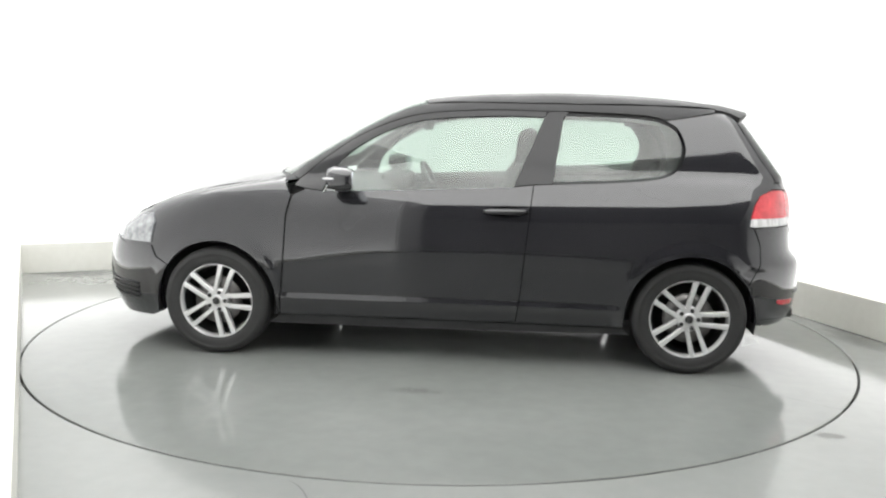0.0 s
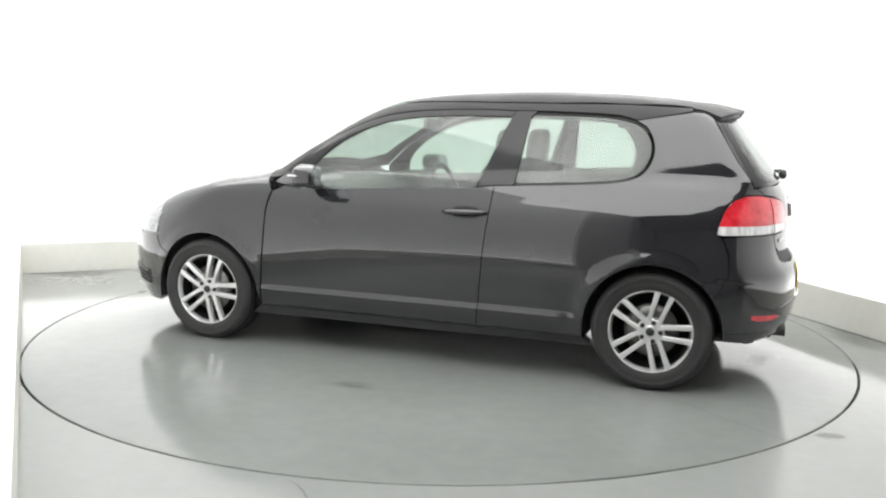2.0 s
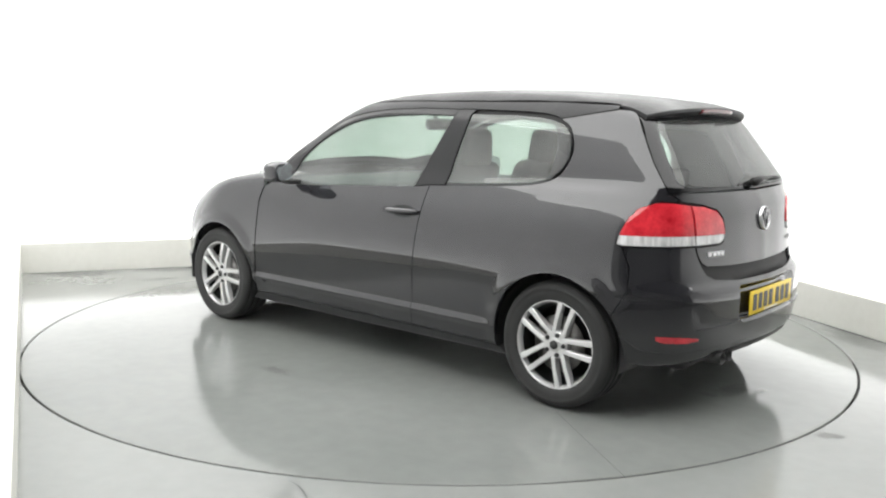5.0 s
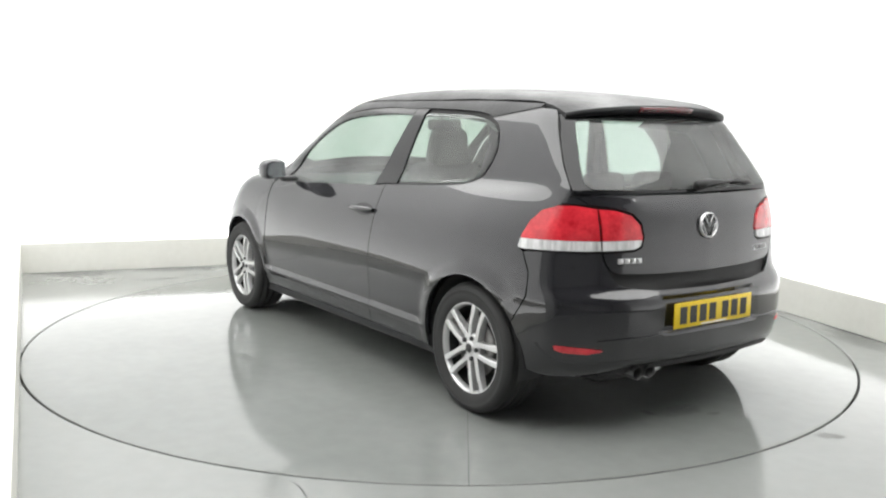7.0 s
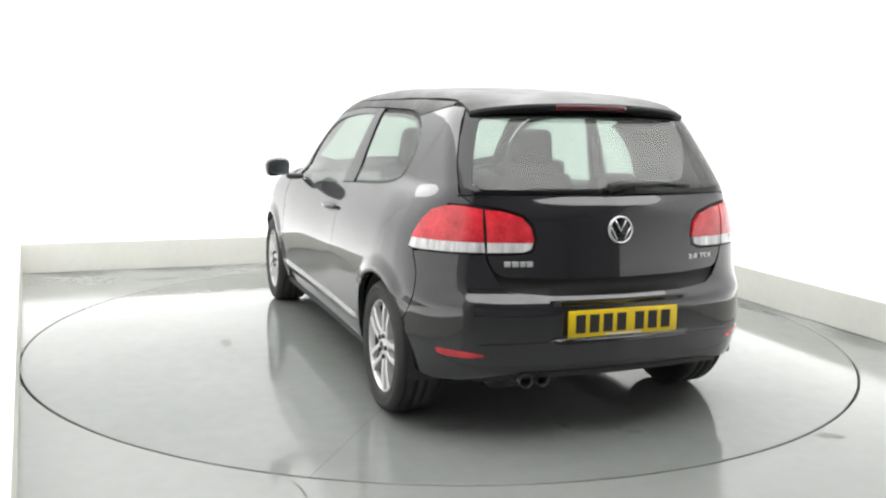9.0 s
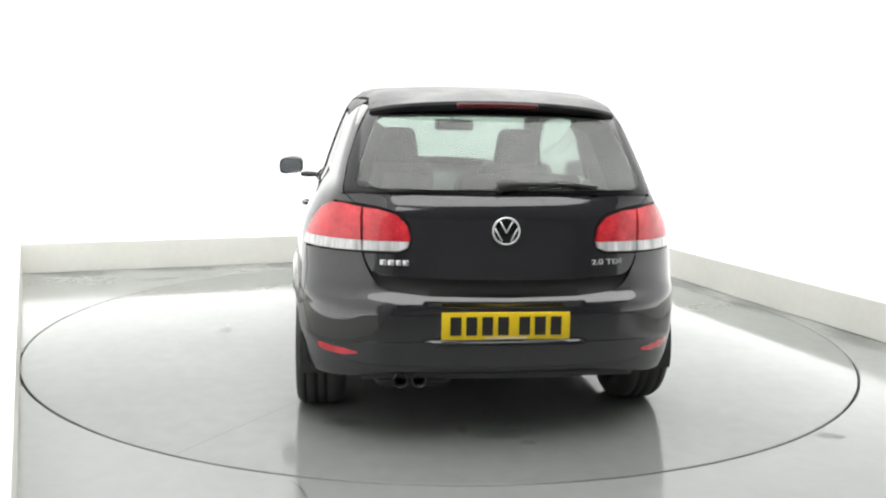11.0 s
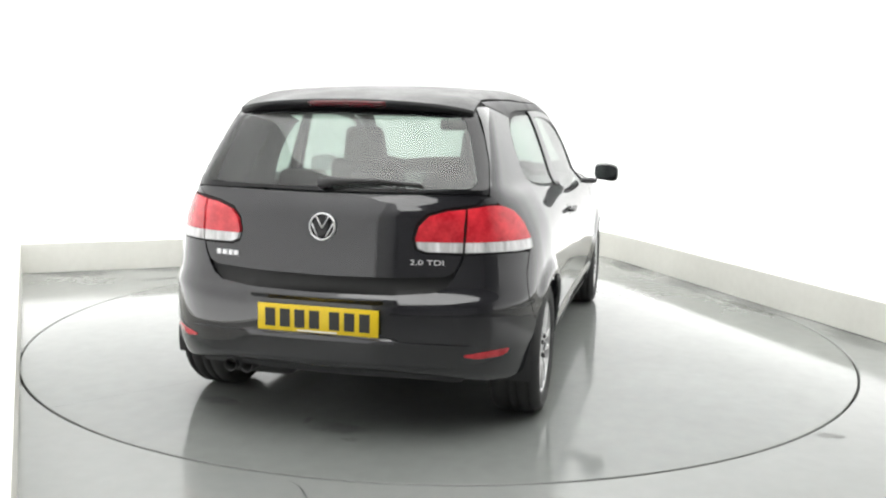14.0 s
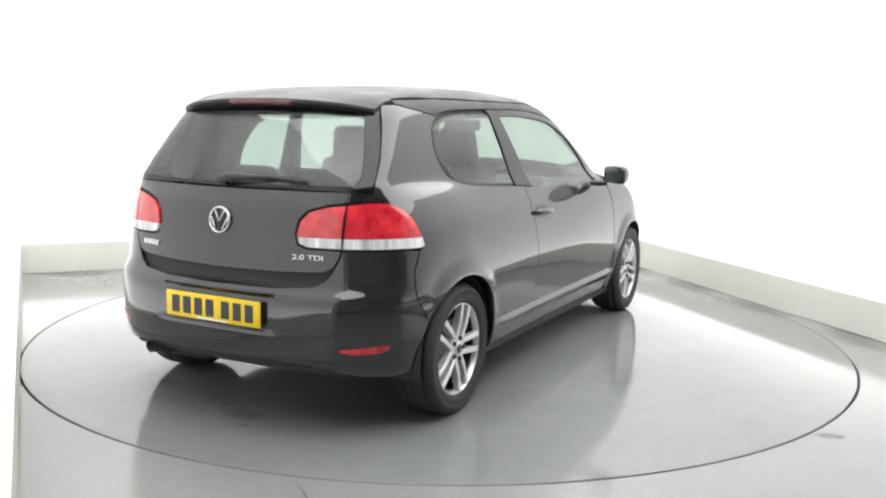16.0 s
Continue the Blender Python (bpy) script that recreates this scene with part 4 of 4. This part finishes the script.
def build_wheel(car, x, s):
    y = .878 * s if x else .840 * s
    R = WHEEL_R
    hub = part("wheel", lathe([(.0, -.06 * s), (.13, -.06 * s), (.135, -.055 * s), (.135, -.045 * s), (.07, -.045 * s), (.045, -.05 * s), (0, -.05 * s)], 40), STEEL, car, "steel brake disc and hub", off=(x + CARX, y + CARY, R))
    tyre = [(.205, -.195), (.215, -.205), (.25, -.21), (.278, -.205), (.292, -.19), (R, -.165), (R, -.13), (.293, -.127), (.293, -.121), (R, -.118), (R, -.09), (.293, -.087), (.293, -.081), (R, -.078),
            (R, -.04), (.293, -.037), (.293, -.031), (R, -.028), (.294, -.012), (.283, .004), (.268, .010), (.262, .011), (.260, .009), (.245, .011), (.226, .008), (.214, .003), (.208, -.003), (.204, -.012)]
    part("tyre", lathe([(r, h * s) for r, h in tyre], 96), RUBBER, hub, "black road tyre")
    rim = [(.190, -.19), (.195, -.03), (.199, -.010), (.205, -.002), (.209, -.003), (.209, -.012), (.205, -.02)]
    sharp(part("rim", lathe([(r, h * s) for r, h in rim], 72), ALLOY, hub, "silver alloy rim"))
    # barrel darkened by colour for the shade between the spokes
    part("barrel", lathe([(.191, -.028 * s), (.178, -.10 * s), (.175, -.18 * s), (.0, -.185 * s)], 48), ALLOY_SHADE_AND_BADGE, hub)
    for i in range(5):
        for d in (-1, 1):
            bm = bmesh.new()
            # a spoke: wider and deeper at the hub, parted from its twin by a slot
            sec = []
            for r, c, w, h0, h1 in ((.026, .020, .013, -.014, -.045), (.06, .0265, .0115, -.009, -.045), (.12, .0305, .0112, -.002, -.038), (.203, .0365, .0140, -.004, -.028)):
                sec.append([(c * d - w, r, h1), (c * d - w, r, h0 - .003), (c * d - w + .003, r, h0), (c * d + w - .003, r, h0), (c * d + w, r, h0 - .003), (c * d + w, r, h1)])
            rings = [[bm.verts.new((px, ph * s, pr)) for px, pr, ph in q] for q in sec]
            for a, b in zip(rings, rings[1:]):
                for k in range(6):
                    bm.faces.new((a[k], a[(k + 1) % 6], b[(k + 1) % 6], b[k]))
            bm.faces.new(rings[0]), bm.faces.new(rings[-1])
            bmesh.ops.recalc_face_normals(bm, faces=bm.faces[:])
            ang = SPOKE[(x > 0, s)] + 72 * i
            bmesh.ops.rotate(bm, verts=bm.verts[:], matrix=Matrix.Rotation(radians(ang), 3, "Y"))
            sharp(part("spoke", bm, ALLOY, hub, smooth=True), 30)
    sharp(part("hub_cap", lathe([(0, -.003 * s), (.026, -.003 * s), (.029, -.006 * s), (.033, -.010 * s), (.060, -.010 * s), (.066, -.016 * s), (.070, -.05 * s)], 40), ALLOY, hub))
    part("cap_badge", lathe([(0, .001 * s), (.020, .001 * s), (.022, -.004 * s)], 28), ALLOY_SHADE_AND_BADGE, hub, "dark round centre badge")
    for i in range(5):
        a = radians(SPOKE[(x > 0, s)] + 72 * i)
        bm = lathe([(0, .000 * s), (.0095, .000 * s), (.0112, -.004 * s), (.0112, -.06 * s)], 12)
        bmesh.ops.translate(bm, verts=bm.verts[:], vec=(.049 * math.sin(a), 0, .049 * math.cos(a)))
        part("wheel_bolt", bm, PLASTIC, hub)
    # arch liner above the tyre
    bm = bmesh.new()
    ring = []
    for i in range(33):
        a = radians(-12 + 204 * i / 32)
        ring.append([bm.verts.new((ARCH * 1.015 * math.cos(a), -h * s, ARCH * 1.015 * math.sin(a))) for h in (.012, .31)])
    for a, b in zip(ring, ring[1:]):
        bm.faces.new((a[0], b[0], b[1], a[1]))
    bm.faces.new([q[1] for q in ring])
    part("arch_liner", bm, PLASTIC, car, "black plastic wheel arch liner", off=(x + CARX, y + CARY, R))


SPOKE = {(False, 1): -18, (True, 1): -18, (False, -1): 20, (True, -1): 40}


def build_mirror(car, s):
    def blob(x0, x1, y0, y1, z0, z1, cut=None):
        bm = bmesh.new()
        bmesh.ops.create_uvsphere(bm, u_segments=28, v_segments=18, radius=1)
        for v in bm.verts:
            c = v.co
            p = [math.copysign(abs(q) ** .62, q) for q in c]
            n = max(1.0, max(abs(q) for q in p))
            v.co = Vector(((x0 + x1) / 2 + p[0] / n * (x1 - x0) / 2, ((y0 + y1) / 2 + p[1] / n * (y1 - y0) / 2) * s, (z0 + z1) / 2 + p[2] / n * (z1 - z0) / 2))
        return bm
    bm = blob(1.80, 1.945, .895, 1.052, .952, 1.068)
    for v in bm.verts:
        k = (abs(v.co.y) - .895) / .157
        v.co.x -= .035 * k
        v.co.z -= .02 * max(0, k - .4)
        if v.co.x < 1.805:
            v.co.x = 1.805 - .03 * k
    house = part("mirror_housing", bm, PAINT, car, "glossy black door mirror housing", off=CAR_OFF)
    g = bmesh.new()
    out = [(.910, .968), (.925, .960), (1.005, .960), (1.032, .975), (1.036, 1.015), (1.02, 1.040), (.94, 1.055), (.914, 1.048)]
    g.faces.new([g.verts.new((1.797 - .03 * (y - .895) / .157, y * s, z)) for y, z in out])
    ext = bmesh.ops.extrude_face_region(g, geom=g.faces[:])
    bmesh.ops.translate(g, verts=[v for v in ext["geom"] if isinstance(v, bmesh.types.BMVert)], vec=(.012, 0, 0))
    bmesh.ops.recalc_face_normals(g, faces=g.faces[:])
    part("mirror_glass", g, MIRROR, house, "silvered mirror glass", smooth=False)
    part("indicator", blob(1.84, 1.93, 1.032, 1.050, 1.002, 1.014), CLEAR, house, "slim clear indicator")
    part("mirror_foot", blob(1.82, 1.90, .805, .915, .928, .964), PLASTIC, house, "black plastic mirror foot")


def build_handle(car, s):
    def at(x, z):
        p, n = project(np.array([[x, z]]), "side")
        return Vector(p[0])
    pts = []
    for k in range(9):
        x = 1.105 - .235 * k / 8
        p = at(x, .842 + .004 * k / 8)
        h = .030 * math.sin(math.pi * min(1, max(0, (k + .35) / 8.7))) ** .5
        pts.append((p.x, (p.y + h) * s, p.z))
    bm = tube(pts, [.010, .013, .0145, .015, .015, .015, .0145, .013, .010], 12)
    hd = part("door_handle", bm, PAINT, car, "black bar door handle", off=CAR_OFF)
    # flat darker sheet that paints the shade of the cup behind the handle
    cup = [(1.07, .842), (1.04, .868), (.98, .874), (.92, .868), (.895, .845), (.92, .815), (.98, .808), (1.04, .815)]
    pts2, faces, nrm = panel_mesh(cup, "side", step=.02, lift=.0012, depth=.002, gap=0)
    me = bpy.data.meshes.new("handle_cup_shade")
    me.from_pydata((pts2 * (1, s, 1)).tolist(), [], faces if s == 1 else [f[::-1] for f in faces])
    mesh_part("handle_cup_shade", me, GLOSS_BLACK, hd)


def cushion(x0, x1, y0, y1, z0, z1, r=.05, lean=0.0, top=1.0):
    """A soft block, leaning back towards the tail by lean, its top narrowed."""
    bm = box(x0, x1, y0, y1, z0, z1, r, 4)
    yc = (y0 + y1) / 2
    for v in bm.verts:
        k = (v.co.z - z0) / (z1 - z0)
        v.co.x -= lean * k
        v.co.y = yc + (v.co.y - yc) * (1 + (top - 1) * k)
    return bm


def build_cabin(car):
    for yc in (.345, -.345):
        seat = part("front_seat", cushion(.98, 1.50, yc - .25, yc + .25, .42, .60, .06), FABRIC, car, "dark grey fabric front seat", off=CAR_OFF)
        part("backrest", cushion(.98, 1.13, yc - .245, yc + .245, .55, 1.09, .06, .14, .86), FABRIC, seat)
        part("headrest", cushion(.855, .96, yc - .135, yc + .135, 1.06, 1.275, .045, .02, .78), FABRIC, seat)
    bench = part("rear_seat", cushion(.15, .62, -.62, .62, .42, .60, .06), FABRIC, car, "dark grey fabric rear bench", off=CAR_OFF)
    part("backrest", cushion(.10, .24, -.62, .62, .55, .985, .05, .1, .95), FABRIC, bench)
    for yc in (.36, 0, -.36):
        part("headrest", cushion(.0, .10, yc - .13, yc + .13, .97, 1.075, .035, .02, .85), FABRIC, bench)
    part("parcel_shelf", box(-.44, .02, -.52, .52, .955, .975, .006), TRIM, car, "dark parcel shelf behind the rear seat", off=CAR_OFF)
    dash = bmesh.new()
    prof = [(1.72, .55), (1.70, .80), (1.76, .90), (1.9, .935), (2.15, .95), (2.28, .93), (2.28, .5)]
    rings = [[dash.verts.new((x, y, z)) for x, z in prof] for y in (-.68, -.3, .3, .68)]
    for a, b in zip(rings, rings[1:]):
        for k in range(len(prof)):
            dash.faces.new((a[k], a[(k + 1) % len(prof)], b[(k + 1) % len(prof)], b[k]))
    dash.faces.new(rings[0]), dash.faces.new(rings[-1])
    bmesh.ops.recalc_face_normals(dash, faces=dash.faces[:])
    sharp(part("dashboard", dash, TRIM, car, "dark moulded dashboard", off=CAR_OFF), 50)
    hood = part("instrument_hood", cushion(1.66, 1.86, -.50, -.22, .86, .975, .04), TRIM, car, off=CAR_OFF)
    # steering wheel before the driver's seat
    ring = [(0, .185 * math.cos(a), .185 * math.sin(a)) for a in [2 * math.pi * i / 40 for i in range(41)]]
    m = pose(1.52, -.36, .86, 0, 24, 0)
    wheel = part("steering_wheel", tube(ring, .016, 10), PLASTIC, car, "black steering wheel", off=CAR_OFF)
    wheel.data.transform(m)
    boss = part("steering_boss", box(-.02, .10, -.08, .08, -.07, .06, .03, 3), PLASTIC, wheel)
    boss.data.transform(m)
    for y0, y1, z0, z1 in ((-.18, -.06, -.02, .02), (.06, .18, -.02, .02), (-.02, .02, -.18, -.05)):
        sp = part("steering_spoke", box(0, .02, y0, y1, z0, z1, .006), PLASTIC, wheel)
        sp.data.transform(m)
    mir = part("rear_view_mirror", cushion(1.50, 1.54, -.19, .06, 1.255, 1.325, .02), PLASTIC, car, "black inside mirror below the roof", off=CAR_OFF)
    part("mirror_stem", tube([(1.53, -.06, 1.30), (1.57, -.05, 1.38)], .012), PLASTIC, mir)
    # linings that close the cabin
    rf = [(1.45, .0), (1.44, .42), (1.0, .53), (.4, .53), (0, .50), (-.16, .46), (-.18, 0)]
    panel("headliner", rf + [(x, -y) for x, y in rf[::-1][1:-1]], "top", LINING, car, label="pale grey headliner", step=.08, lift=-.045, depth=.01)
    panel("door_card", [(2.15, .28), (2.12, .86), (1.95, .915), (.88, .965), (.92, .28)], "side", TRIM, car, True, "dark door lining", step=.08, lift=-.07, depth=.01)
    panel("side_lining", [(.86, .30), (.80, 1.012), (.2, 1.05), (-.10, 1.05), (-.30, .95), (-.30, .66), (.30, .66), (.38, .30)], "side", TRIM, car, True, "dark rear side lining", step=.08, lift=-.08, depth=.01)
    panel("pillar_lining", [(.20, 1.02), (.15, 1.10), (.14, 1.20), (.165, 1.28), (.215, 1.35), (.26, 1.375), (-.10, 1.37), (-.24, 1.05)], "side", TRIM, car, True, "dark moulded pillar trim", step=.05, lift=-.15, depth=-.13)
    panel("belt_trim", [(2.02, .905), (1.75, .915), (1.3, .938), (.80, .968), (.80, .985), (1.3, .962), (1.75, .939), (2.02, .932)], "side", TRIM, car, True, "dark inner window ledge", step=.06, lift=-.012, depth=.075, gap=0)
    panel("belt_trim", [(.80, .985), (.35, 1.005), (.10, 1.04), (.10, 1.062), (.35, 1.037), (.80, 1.014)], "side", TRIM, car, True, "dark inner window ledge", step=.06, lift=-.012, depth=.085, gap=0)
    panel("tailgate_lining", [(-.56, .70), (.56, .70), (.57, 1.01), (-.57, 1.01)], "rear", TRIM, car, label="dark tailgate lining", step=.08, lift=-.05, depth=.01)
    tub = part("floor_pan", box(-.40, 3.10, -.55, .55, .21, .28, .03), PLASTIC, car, "black underbody", off=CAR_OFF)
    for x0, x1 in ((.36, 2.22),):
        part("underbody_side", box(x0, x1, .66, .78, .19, .30, .02), PLASTIC, tub)
        part("underbody_side", box(x0, x1, -.78, -.66, .19, .30, .02), PLASTIC, tub)
    part("bulkhead", box(2.20, 2.26, -.72, .72, .24, .94, .01), PLASTIC, tub)
    part("axle_beam", tube([(0, -.62, .28), (0, .62, .28)], .035), PLASTIC, tub)
    eng = part("engine_block", box(2.45, 3.15, -.42, .42, .26, .72, .05), PLASTIC, tub)


def motions():
    rows = [(t, pose(0, 0, 0, 0, 0, 90 + a)) for t, a in TURN]
    walk(car, rows)
    walk(turntable, rows)


build_room()
build_floor_crack()
build_floor_wear()
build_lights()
turntable = build_turntable()
car = build_car()
motions()
